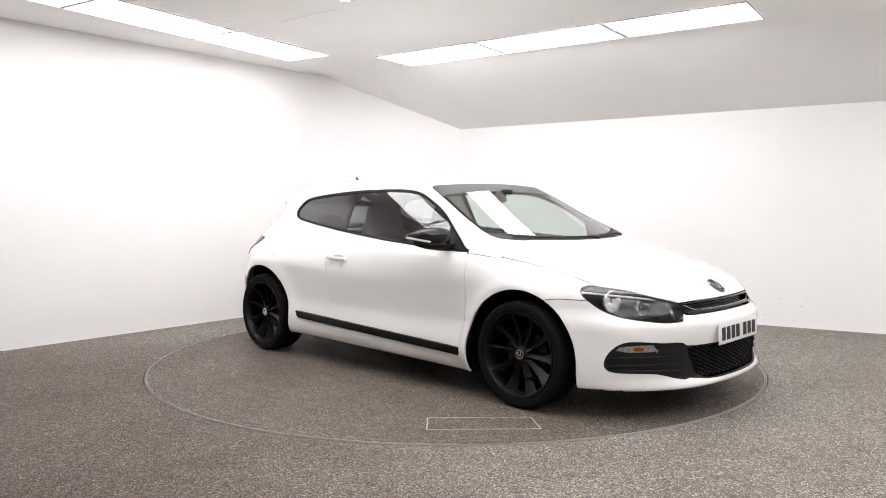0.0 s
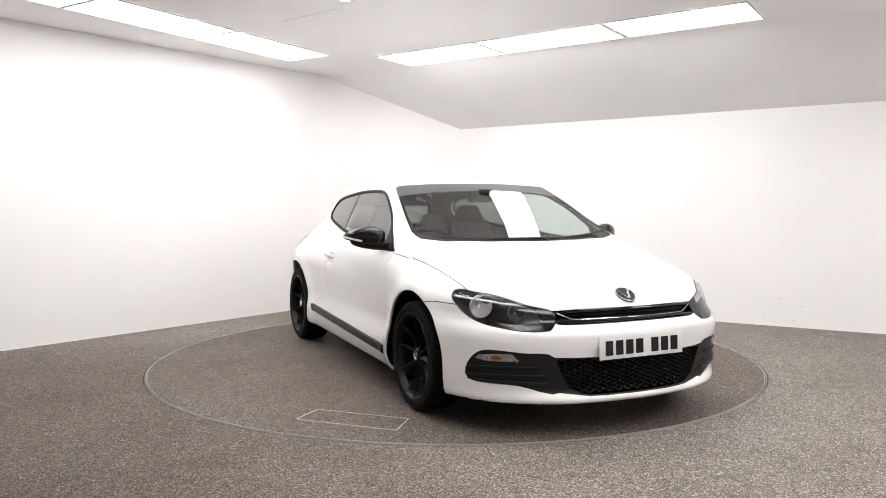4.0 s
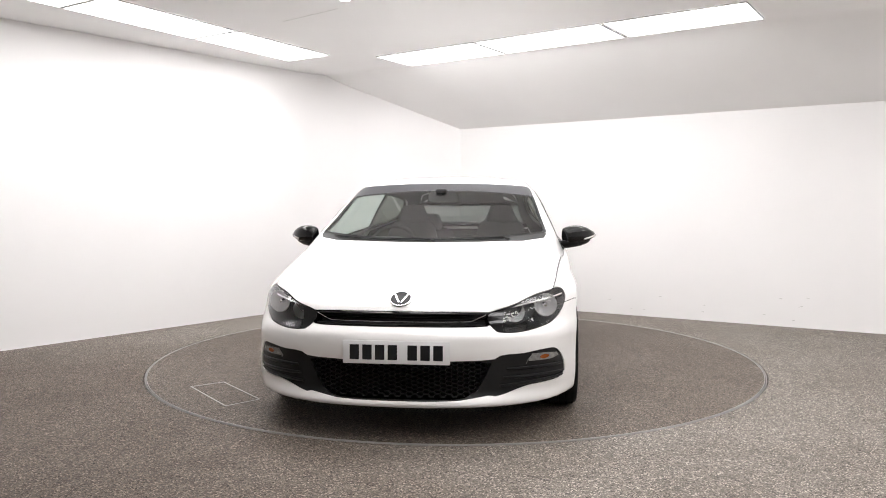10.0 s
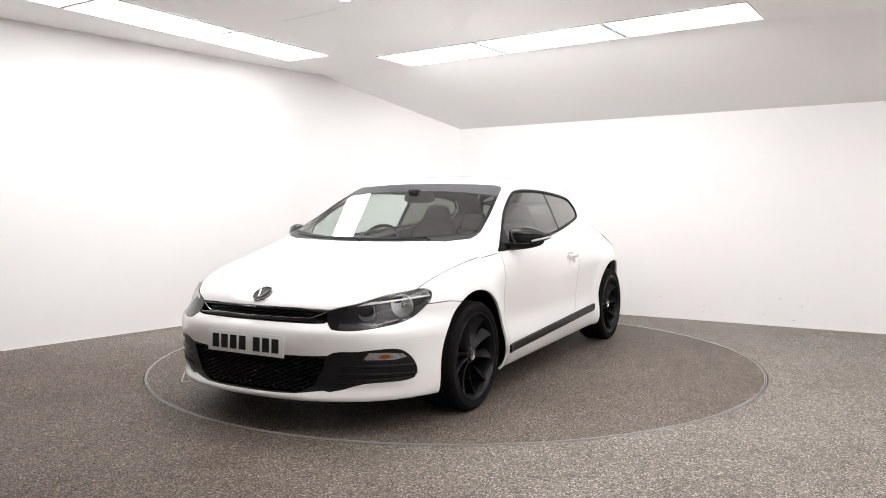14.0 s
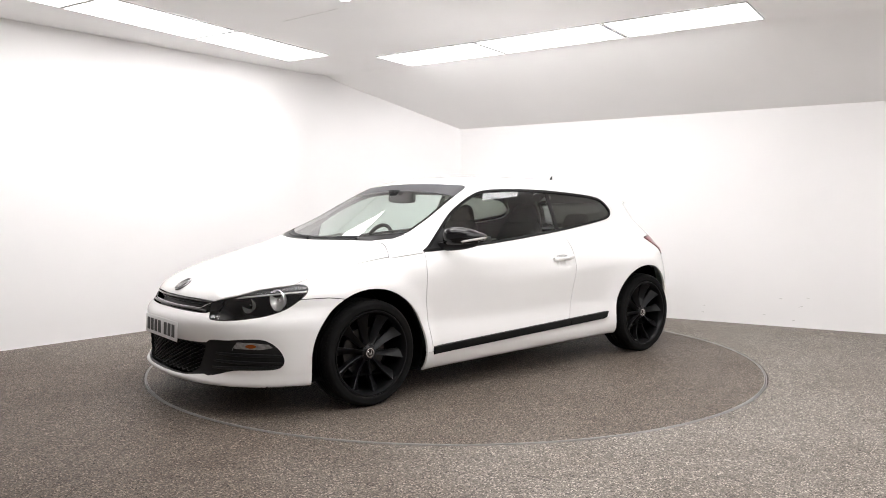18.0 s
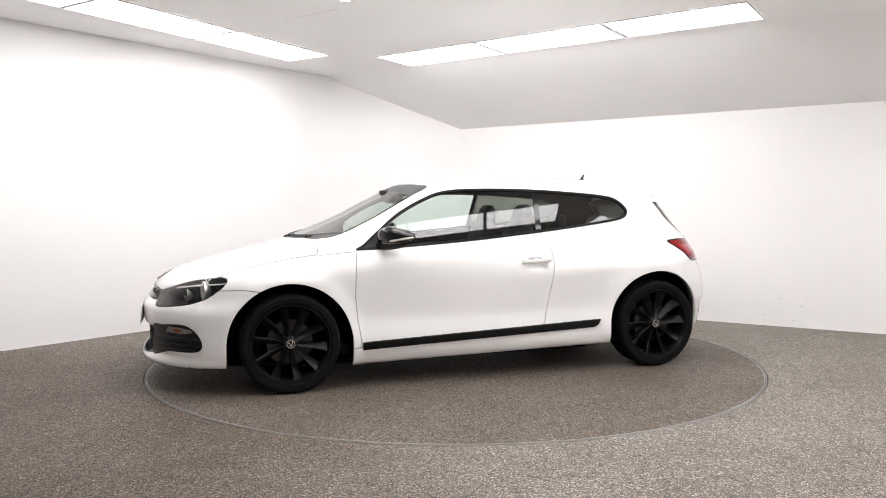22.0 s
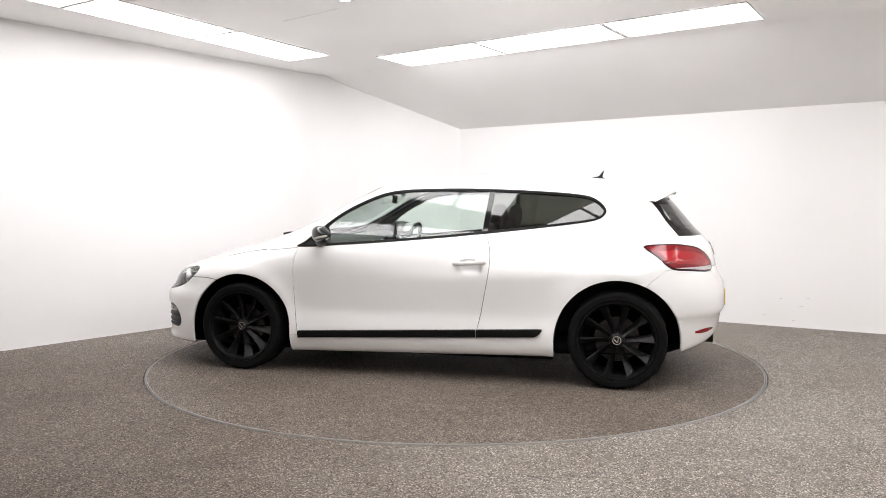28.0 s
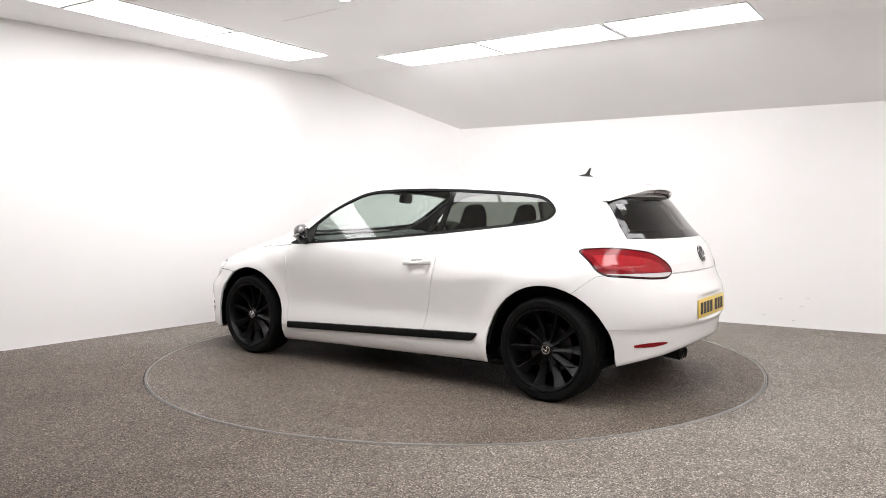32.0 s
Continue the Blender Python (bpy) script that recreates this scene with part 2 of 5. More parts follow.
def build_room():
    n = len(CORNERS)
    mid = Vector((0, -1.5))
    names = ["wall_corner", "wall_north", "wall_north_east", "wall_east", "wall_south_east", "wall_south", "wall_south_west", "wall_west", "wall_north_west"]
    for i in range(n):
        a, b = Vector(CORNERS[i]), Vector(CORNERS[(i + 1) % n])
        out = Vector(((b - a).y, -(b - a).x)).normalized()
        if out.dot(a - mid) < 0:
            out = -out
        steps = 24
        bm = bmesh.new()
        rows = []
        for k in range(steps + 1):
            t = k / steps
            q = a * (1 - t) ** 2 + Vector(KINK) * (2 * t * (1 - t)) + b * t * t if i == 0 else a.lerp(b, t)
            o = q + out * 0.12
            z = ceiling_z(q.x, q.y)
            rows.append([bm.verts.new(c) for c in ((q.x, q.y, -0.05), (q.x, q.y, z + 0.03), (o.x, o.y, z + 0.03), (o.x, o.y, -0.05))])
        for p, q in zip(rows, rows[1:]):
            for j in range(4):
                bm.faces.new((p[j], p[(j + 1) % 4], q[(j + 1) % 4], q[j]))
        bm.faces.new(rows[0])
        bm.faces.new(rows[-1][::-1])
        behind = "south" in names[i]
        w = part(names[i], bm, REAR_WALL if behind else WALL, smooth=i == 0, sharp=40)
        tagged(w, "plain grey unseen wall closing the studio behind the camera" if behind else "plain white painted studio wall meeting the floor", "wall", kind="structure")
    # ceiling: a flat field, and a slope down to the wall that faces the turntable
    bm = bmesh.new()
    d = Vector((NR.y, -NR.x, 0))
    steps = (-10, -6, -3, -1, 0, FOLD - 0.06, FOLD - 0.02, FOLD + 0.02, FOLD + 0.06, (FOLD + WALL_R) / 2, WALL_R + 0.3)
    grid = []
    for u in np.linspace(-9, 9, 25):
        row = []
        for s in steps:
            q = NR * s + d * u
            row.append(bm.verts.new((q.x, q.y, TOP_Z + (LOW_Z - TOP_Z) * max((s - FOLD) / (WALL_R - FOLD), 0))))
        row += [bm.verts.new((v.co.x, v.co.y, TOP_Z + 0.3)) for v in (row[-1], row[0])]
        grid.append(row)
    for p, q in zip(grid, grid[1:]):
        for j in range(len(p)):
            k = (j + 1) % len(p)
            bm.faces.new((p[j], p[k], q[k], q[j]))
    bm.faces.new(grid[0])
    bm.faces.new(grid[-1][::-1])
    c = part("ceiling", bm, CEIL, smooth=True, sharp=60)
    tagged(c, "white plastered ceiling that slopes down behind the lights", "ceiling", kind="structure")
    # ground sheet with a round hole for the turntable
    bm = bmesh.new()
    seg = 160
    rings = []
    for r in (2.232, 3.0, 5.0, 14.0):
        rings.append([bm.verts.new((0.006 + r * math.cos(2 * math.pi * k / seg), 0.005 + r * math.sin(2 * math.pi * k / seg), 0)) for k in range(seg)])
    rings.insert(0, [bm.verts.new((v.co.x, v.co.y, -0.1)) for v in rings[0]])
    for a, b in zip(rings, rings[1:]):
        for k in range(seg):
            bm.faces.new((a[k], a[(k + 1) % seg], b[(k + 1) % seg], b[k]))
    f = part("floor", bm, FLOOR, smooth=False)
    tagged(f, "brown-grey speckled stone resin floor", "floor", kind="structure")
    bm = bmesh.new()
    lathe(bm, [(2.219, -0.1), (2.219, 0.001), (2.220, 0.002), (2.2235, 0.002), (2.2245, -0.1)], 200, Matrix.Rotation(radians(90), 4, "X"))
    r = part("turntable_rim", bm, STEEL)
    r.location = (0.006, 0.005, 0)
    tagged(r, "thin steel ring round the flush turntable", "trim", kind="structure")


def light_panel(a, b, w, group):
    """A ceiling panel from corner a to corner b, w wide to its outer side."""
    a, b = Vector((*a, 0)), Vector((*b, 0))
    d = b - a
    L = d.length
    ang = math.atan2(d.y, d.x)
    lamp = new("ceiling_light_panel", None)
    lamp.matrix_basis = pose(a.x, a.y, TOP_Z, 0, 0, math.degrees(ang))
    sgn = 1 if w > 0 else -1
    w = abs(w)
    bm = bmesh.new()
    g = 0.012
    outer, inner = [(0, 0), (L, 0), (L, sgn * w), (0, sgn * w)], [(g, sgn * g), (L - g, sgn * g), (L - g, sgn * (w - g)), (g, sgn * (w - g))]
    vo, vi = [bm.verts.new((*q, -0.010)) for q in outer], [bm.verts.new((*q, -0.010)) for q in inner]
    to, ti = [bm.verts.new((*q, -0.001)) for q in outer], [bm.verts.new((*q, -0.001)) for q in inner]
    for k in range(4):
        j = (k + 1) % 4
        bm.faces.new((vo[k], vo[j], vi[j], vi[k]))
        bm.faces.new((vo[k], vo[j], to[j], to[k]))
        bm.faces.new((vi[k], vi[j], ti[j], ti[k]))
    part("frame", bm, PANEL_TRIM, lamp, "slim grey metal frame", smooth=False)
    bm = bmesh.new()
    slab(bm, inner, -0.008, -0.002)
    part("diffuser", bm, LIGHT, lamp, "glowing white diffuser", smooth=False)
    tagged(lamp, "flat rectangular glowing light panel in the white ceiling, fitted or added as fill", "light panel", group)
    return lamp


def build_lights():
    # rows along the two far walls
    a, d = Vector((-1.20, 1.685)), Vector((-0.516, -0.857))
    for k in range(3):
        p = a + d * (1.215 * k)
        light_panel(p, p + d * 1.20, -0.545, "ceiling light panels")
    a, d = Vector((-0.76, 1.775)), Vector((0.832, -0.555))
    for u, v in ((0, 1.13), (1.145, 2.345), (2.372, 3.49)):
        light_panel(a + d * u, a + d * v, 0.60, "ceiling light panels")
    # a block in the middle and rows over the camera end of the room
    a, d, e = Vector((-0.79, -0.225)), Vector((-0.516, -0.857)), Vector((0.857, -0.516))
    for k in range(3):
        p = a + e * (0.535 * k)
        light_panel(p, p + d * 1.06, 0.52, "ceiling light panels")
    a, d = Vector((2.21, -0.80)), Vector((-0.79, -0.61))
    for k in range(4):
        p = a + d * (0.885 * k)
        light_panel(p, p + d * 0.87, 0.42, "ceiling light panels")
    a, d = Vector((-2.0, -1.62)), Vector((0.94, -0.34))
    for k in range(2):
        p = a + d * (0.935 * k)
        light_panel(p, p + d * 0.92, -0.32, "ceiling light panels")
    # unseen panels added as fill for the car front and the right wall
    for x0, y0 in ((0.2, -3.5), (1.42, -3.5), (2.64, -3.5), (0.6, -5.3), (1.82, -5.3), (2.9, -0.75), (3.2, -2.6)):
        light_panel((x0, y0), (x0 + 1.2, y0), -0.6, "ceiling light panels")


def build_marks():
    """Small scuffs on the far right wall and a joint line in the ceiling."""
    a, b = Vector((0.09, 3.20)), Vector((3.86, 0.92))
    d = (b - a).normalized()
    rng = random.Random(4)
    for k in range(11):
        p = a + d * rng.uniform(1.7, 3.9)
        z, L = rng.uniform(0.04, 0.32), rng.uniform(0.008, 0.028)
        bm = bmesh.new()
        tilt = rng.uniform(-0.4, 0.4)
        slab(bm, [(-L, -0.002), (L * 0.4, -0.004), (L, 0.0), (L * 0.2, 0.003)], -0.001, 0.0012, facing_wall(p, d, z, tilt))
        ob = part("wall_scuff", bm, SCUFF, smooth=False)
        tagged(ob, "small grey scuff mark on the white wall", "scuff mark", "wall scuffs")
    p, q = Vector((-1.36, 0.36)), Vector((-0.86, -0.02))
    e = (q - p).normalized()
    n = Vector((-e.y, e.x)) * 0.002
    bm = bmesh.new()
    slab(bm, [tuple(p + n), tuple(p - n), tuple(q - n), tuple(q + n)], TOP_Z - 0.002, TOP_Z + 0.004)
    tagged(part("ceiling_joint", bm, SCUFF, smooth=False), "fine grey joint line in the white ceiling", "trim", kind="structure")
    # thin sealant line where the walls meet the floor
    for i in (1, 2, len(CORNERS) - 1):
        a, b = Vector(CORNERS[i]), Vector(CORNERS[(i + 1) % len(CORNERS)])
        e = (b - a).normalized()
        n = Vector((-e.y, e.x))
        if n.dot(-a) < 0:
            n = -n
        bm = bmesh.new()
        slab(bm, [tuple(a), tuple(b), tuple(b + n * 0.004), tuple(a + n * 0.004)], 0.0, 0.006)
        tagged(part("baseboard", bm, WALL, smooth=False), "thin white sealant line at the wall foot", "trim", kind="structure")


def facing_wall(p, d, z, tilt):
    n = Vector((-d.y, d.x, 0))
    if n.dot(Vector((-p.x, -p.y, 0))) < 0:
        n = -n
    x = Vector((d.x, d.y, 0))
    m = Matrix((x, Vector((0, 0, 1)), n)).transposed().to_4x4()
    return Matrix.Translation((p.x, p.y, z)) @ m @ Matrix.Rotation(tilt, 4, "Z")


build_room()
build_lights()
build_marks()


# ---------------------------------------------------------------- car body surface
def table(pairs, soft):
    """A smooth curve through the knots of a table."""
    k = np.array(pairs, float)
    k = k[np.argsort(k[:, 0])]
    g = np.arange(k[0, 0] - 4 * soft, k[-1, 0] + 4 * soft, soft / 5)
    v = np.interp(g, k[:, 0], k[:, 1])
    w = np.exp(-0.5 * (np.arange(-15, 16) / 5.0) ** 2)
    v = np.convolve(np.pad(v, 15, mode="edge"), w / w.sum(), "valid")
    return lambda q: np.interp(q, g, v)


def smax(a, b, k):
    h = np.clip(0.5 + 0.5 * (a - b) / k, 0, 1)
    return b * (1 - h) + a * h + k * h * (1 - h)


WHEEL_F, WHEEL_R, HUB_Z = 1.280, -1.293, 0.306

top_line = table([(2.3, 0.52), (2.14, 0.625), (2.08, 0.668), (2.0, 0.71), (1.8, 0.775), (1.5, 0.85), (1.27, 0.905), (1.16, 0.94),
                  (0.82, 1.078), (0.6, 1.191), (0.364, 1.307), (0.2, 1.352), (-0.05, 1.372), (-0.5, 1.374), (-0.93, 1.36),
                  (-1.37, 1.325), (-1.7, 1.285), (-2.2, 1.2)], 0.035)
belt = table([(2.3, 0.58), (1.66, 0.70), (1.25, 0.79), (0.83, 0.872), (0, 0.925), (-0.5, 0.96), (-1.2, 1.01), (-1.7, 1.03), (-2.2, 1.03)], 0.1)
half_width = table([(2.3, 0.80), (2.0, 0.85), (1.7, 0.872), (1.3, 0.878), (0.5, 0.876), (-0.5, 0.878), (-1.3, 0.882), (-1.75, 0.845), (-2.2, 0.78)], 0.12)
side_low = table([(0.05, -0.13), (0.12, -0.055), (0.17, -0.022), (0.235, 0.006), (0.32, 0.004), (0.44, -0.018), (0.55, -0.012), (0.70, 0.0), (0.78, 0.0), (1.4, 0.0)], 0.025)
side_up = table([(-0.5, 0), (-0.13, 0), (-0.07, -0.010), (-0.025, -0.030), (0.0, -0.050)] + [(0.03 + h, -0.072 - 0.44 * h - 0.22 * h * h) for h in np.linspace(0, 0.7, 24)], 0.02)


def inset(x):
    """How far the glasshouse draws in towards the tail."""
    return 0.19 * (np.clip(0.45 - x, 0, 3) / 1.65) ** 1.35


crown = table([(2.3, 0.06), (2.0, 0.03), (1.2, 0.02), (0.8, 0.03), (0.4, 0.02), (0.0, 0.10), (-1.2, 0.14), (-2.2, 0.14)], 0.12)
bow = table([(2.3, 0.30), (1.5, 0.35), (0.9, 0.21), (0.3, 0.17), (-0.2, 0.0), (-2.2, 0.0)], 0.12)
nose = table([(0.05, -0.10), (0.13, -0.04), (0.168, 0.012), (0.20, 0.018), (0.235, -0.018), (0.38, -0.012), (0.44, 0.0), (0.515, 0.002), (0.54, -0.014), (0.558, -0.04), (0.58, -0.048),
              (0.66, -0.06), (0.72, -0.12), (0.9, -0.4), (1.4, -1.1)], 0.013)
tail = table([(0.05, 0.18), (0.15, 0.10), (0.24, 0.055), (0.34, 0.038), (0.435, 0.022), (0.452, 0.0), (0.58, 0.0), (0.64, 0.012), (0.68, 0.038), (0.74, 0.060), (0.80, 0.070), (0.88, 0.098),
              (0.945, 0.152), (1.0, 0.208), (1.18, 0.355), (1.26, 0.435), (1.4, 0.59)], 0.012)

tail_corner = table([(0.05, 0.18), (0.15, 0.10), (0.24, 0.055), (0.34, 0.038), (0.435, 0.022), (0.452, 0.0), (0.55, 0.0), (0.62, 0.016), (0.70, 0.046), (0.78, 0.080), (0.88, 0.118),
                     (0.945, 0.160), (1.0, 0.208), (1.18, 0.355), (1.26, 0.435), (1.4, 0.59)], 0.02)

under = table([(2.3, 0.172), (1.65, 0.172), (0.95, 0.143), (-0.9, 0.185), (-1.6, 0.205), (-1.7, 0.235), (-1.88, 0.28), (-1.97, 0.325), (-2.06, 0.375), (-2.2, 0.40)], 0.03)


def body(x, y, z):
    """Below zero inside the car's outer skin."""
    a = np.abs(y)
    s = z - belt(x)
    w = half_width(x) + side_low(z) + side_up(s)
    u = np.clip((s + 0.30) / 0.33, 0, 1)
    w = w - inset(x) * u * u * (3 - 2 * u)
    w = w - 0.020 * np.exp(-((x + 0.365) / 0.055) ** 4 - ((z - 0.748) / 0.032) ** 4)
    w = w - 0.011 * np.clip((-x - 1.5) / 0.15, 0, 1) * np.clip((0.455 - z) / 0.02, 0, 1)
    rf, rr = np.hypot(x - WHEEL_F, z - HUB_Z), np.hypot(x - WHEEL_R, z - HUB_Z)
    w = w + 0.020 * np.exp(-((rf - 0.372) / 0.07) ** 2) + 0.022 * np.exp(-((rr - 0.378) / 0.08) ** 2)
    side = a - w
    top = 0.93 * (z - top_line(x + bow(x) * a * a) + crown(x) * a * a)
    lip = 0.035 * np.clip((a - 0.4) / 0.35, 0, 1) * np.exp(-((z - 0.19) / 0.04) ** 2)
    sweep = 0.10 * a ** 4 * np.clip((z - 0.48) / 0.12, 0, 1)
    front = x - (2.163 + nose(z) - lip - sweep - 0.30 * a * a - 0.55 * a ** 6)
    out = np.clip((a - 0.34) / 0.22, 0, 1)
    rear = (-2.006 + tail(z) * (1 - out) + tail_corner(z) * out + 0.30 * a * a + 0.50 * a ** 6) - x
    dent = np.clip((0.345 - a) / 0.03, 0, 1) * np.clip((z - 0.455) / 0.02, 0, 1) * np.clip((0.62 - z) / 0.03, 0, 1)
    rear = rear + dent * np.clip(0.022 - 0.30 * a * a, 0, 1)
    rear = rear + 0.62 * np.clip((z - 0.80) / 0.18, 0, 1) * a ** 4
    rear = rear * (1 - 0.30 * np.clip((z - 0.75) / 0.3, 0, 1))
    low = under(x) - z
    f = smax(side, top, 0.07)
    f = smax(f, front, 0.10)
    f = smax(f, rear, 0.09)
    return smax(f, low, 0.03)


def skin_normal(p):
    h = 0.002
    n = np.stack([body(p[:, 0] + h * i, p[:, 1] + h * j, p[:, 2] + h * k) - body(p[:, 0] - h * i, p[:, 1] - h * j, p[:, 2] - h * k)
                  for i, j, k in ((1, 0, 0), (0, 1, 0), (0, 0, 1))], -1)
    length = np.linalg.norm(n, axis=1, keepdims=True)
    return n / length, (length / (2 * h))[:, 0]


def to_skin(p, rounds=2):
    for _ in range(rounds):
        n, g = skin_normal(p)
        p = p - n * np.clip(body(p[:, 0], p[:, 1], p[:, 2]) / g, -0.02, 0.02)[:, None]
    return p


# ---------------------------------------------------------------- cutting the skin into panels
def outline(d, poly):
    """Signed distance of 2D points to a closed outline, below zero inside."""
    p = np.array(poly, float)
    x, y = d
    best = np.full(x.shape, 9.0)
    inside = np.zeros(x.shape, bool)
    for (ax, ay), (bx, by) in zip(p, np.roll(p, -1, 0)):
        ex, ey = bx - ax, by - ay
        t = np.clip(((x - ax) * ex + (y - ay) * ey) / (ex * ex + ey * ey), 0, 1)
        best = np.minimum(best, np.hypot(x - ax - t * ex, y - ay - t * ey))
        cross = ((ay > y) != (by > y)) & (x < ex * (y - ay) / (ey if ey else 1e-12) + ax)
        inside ^= cross
    return np.where(inside, -best, best)


def rounded(poly, steps=6):
    """The outline drawn as a smooth closed curve through its points."""
    p = [Vector(q) for q in poly]
    n, out = len(p), []
    for i in range(n):
        a, b, c, d = p[i - 1], p[i], p[(i + 1) % n], p[(i + 2) % n]
        for k in range(steps):
            t = k / steps
            out.append(0.5 * ((2 * b) + (c - a) * t + (2 * a - 5 * b + 4 * c - d) * t * t + (3 * b - a - 3 * c + d) * t ** 3))
    return [(v.x, v.y) for v in out]


def base_skin(step=0.026):
    """A quad grid on a box, drawn in to the skin along rays from the car's core."""
    hx, hy, z0, z1 = 2.3, 1.0, 0.05, 1.45
    nx, ny, nz = int(2 * hx / step), int(2 * hy / step), int((z1 - z0) / step)
    gx, gy, gz = np.linspace(-hx, hx, nx + 1), np.linspace(-hy, hy, ny + 1), np.linspace(z0, z1, nz + 1)
    pts, quads, base = [], [], 0
    for u, v, fn in ((gx, gy, lambda a, b: (a, b, z1 + 0 * a)), (gx, gy, lambda a, b: (a, -b, z0 + 0 * a)), (gx, gz, lambda a, b: (a, -hy + 0 * a, b)),
                     (gx, gz, lambda a, b: (-a, hy + 0 * a, b)), (gy, gz, lambda a, b: (hx + 0 * a, a, b)), (gy, gz, lambda a, b: (-hx + 0 * a, -a, b))):
        A, B = np.meshgrid(u, v, indexing="ij")
        pts.append(np.stack([c.ravel() for c in fn(A, B)], -1))
        i = np.arange(A.size).reshape(A.shape) + base
        quads.append(np.stack([i[:-1, :-1], i[1:, :-1], i[1:, 1:], i[:-1, 1:]], -1).reshape(-1, 4))
        base += A.size
    P, Q = np.concatenate(pts), np.concatenate(quads)
    _, first, inv = np.unique(np.round(P, 5), axis=0, return_index=True, return_inverse=True)
    P, Q = P[first], inv.ravel()[Q]
    core = np.stack([np.clip(P[:, 0] * 0.62, -1.35, 1.35), 0 * P[:, 0], 0.50 + 0 * P[:, 0]], -1)
    way = P - core
    lo, hi = np.zeros(len(P)), np.full(len(P), 1.3)
    for _ in range(26):
        mid = (lo + hi) / 2
        q = core + way * mid[:, None]
        ins = body(q[:, 0], q[:, 1], q[:, 2]) < 0
        lo, hi = np.where(ins, mid, lo), np.where(ins, hi, mid)
    V = core + way * lo[:, None]
    T = np.concatenate([Q[:, [0, 1, 2]], Q[:, [0, 2, 3]]])
    return V, T


def refine(V, T, near):
    """Splits each triangle whose flag is set, and closes its neighbours."""
    E = np.stack([T[:, [0, 1]], T[:, [1, 2]], T[:, [2, 0]]], 1)
    key = np.sort(E, 2)
    key = key[..., 0] * (len(V) + 1) + key[..., 1]
    cut = np.unique(key[near])
    a, b = cut // (len(V) + 1), cut % (len(V) + 1)
    mid = to_skin((V[a] + V[b]) / 2, 1)
    V2 = np.concatenate([V, mid])
    pos = np.searchsorted(cut, key)
    pos = np.clip(pos, 0, max(len(cut) - 1, 0))
    has = cut[pos] == key
    m = np.where(has, len(V) + pos, -1)
    n = has.sum(1)
    out = [T[n == 0]]
    t, q = T[n == 3], m[n == 3]
    out += [np.stack(c, -1) for c in ((t[:, 0], q[:, 0], q[:, 2]), (q[:, 0], t[:, 1], q[:, 1]), (q[:, 2], q[:, 1], t[:, 2]), (q[:, 0], q[:, 1], q[:, 2]))]
    for k in range(3):
        i, j, l = k, (k + 1) % 3, (k + 2) % 3
        s = (n == 1) & has[:, i]
        t, q = T[s], m[s]
        out += [np.stack(c, -1) for c in ((t[:, i], q[:, i], t[:, l]), (q[:, i], t[:, j], t[:, l]))]
        s = (n == 2) & ~has[:, i]
        t, q = T[s], m[s]
        out += [np.stack(c, -1) for c in ((t[:, l], q[:, l], q[:, j]), (t[:, i], t[:, j], q[:, j]), (t[:, i], q[:, j], q[:, l]))]
    return V2, np.concatenate(out)


def split(V, T, d):
    """Cuts the triangles along d = 0."""
    d = np.where(np.abs(d) < 2e-5, 2e-5, d)
    s = d > 0
    st = s[T]
    mixed = st.any(1) & ~st.all(1)
    M, sm = T[mixed], st[mixed]
    if not len(M):
        return V, T
    odd = np.where(sm.sum(1) == 1, np.argmax(sm, 1), np.argmin(sm, 1))
    r = np.arange(len(M))
    a, b, c = M[r, odd], M[r, (odd + 1) % 3], M[r, (odd + 2) % 3]

    def cut(i, j):
        lo, hi = np.minimum(i, j), np.maximum(i, j)
        return lo * (len(V) + 1) + hi
    ab, ac = cut(a, b), cut(a, c)
    keys = np.unique(np.concatenate([ab, ac]))
    i, j = keys // (len(V) + 1), keys % (len(V) + 1)
    t = (d[i] / (d[i] - d[j]))[:, None]
    V2 = np.concatenate([V, V[i] * (1 - t) + V[j] * t])
    pab, pac = len(V) + np.searchsorted(keys, ab), len(V) + np.searchsorted(keys, ac)
    return V2, np.concatenate([T[~mixed], np.stack([a, pab, pac], -1), np.stack([pab, b, c], -1), np.stack([pab, c, pac], -1)])


# outlines of the panels: side view (x, z), front and rear view (|y|, z), from above (|y|, x), across the corner (q, z)
DLO = rounded([(0.852, 0.866), (0.515, 0.883), (0.07, 0.914), (-0.422, 0.958), (-0.776, 0.996), (-0.98, 1.020), (-1.143, 1.046), (-1.205, 1.083), (-1.207, 1.13), (-1.14, 1.190),
               (-1.04, 1.217), (-0.80, 1.239), (-0.40, 1.260), (-0.014, 1.262), (0.217, 1.247), (0.37, 1.202), (0.559, 1.107), (0.705, 0.996), (0.812, 0.905)], 4)
DOOR = [(0.861, 0.862), (0.874, 0.79), (0.878, 0.70), (0.879, 0.577), (0.868, 0.44), (0.846, 0.30), (0.845, 0.262), (-0.39, 0.298), (-0.402, 0.32), (-0.418, 0.382), (-0.437, 0.47), (-0.458, 0.58),
        (-0.478, 0.68), (-0.487, 0.75), (-0.487, 0.82), (-0.480, 0.875), (-0.462, 0.925), (-0.430, 0.966), (-0.43, 1.0), (0.3, 1.0), (0.70, 0.92), (0.845, 0.875)]
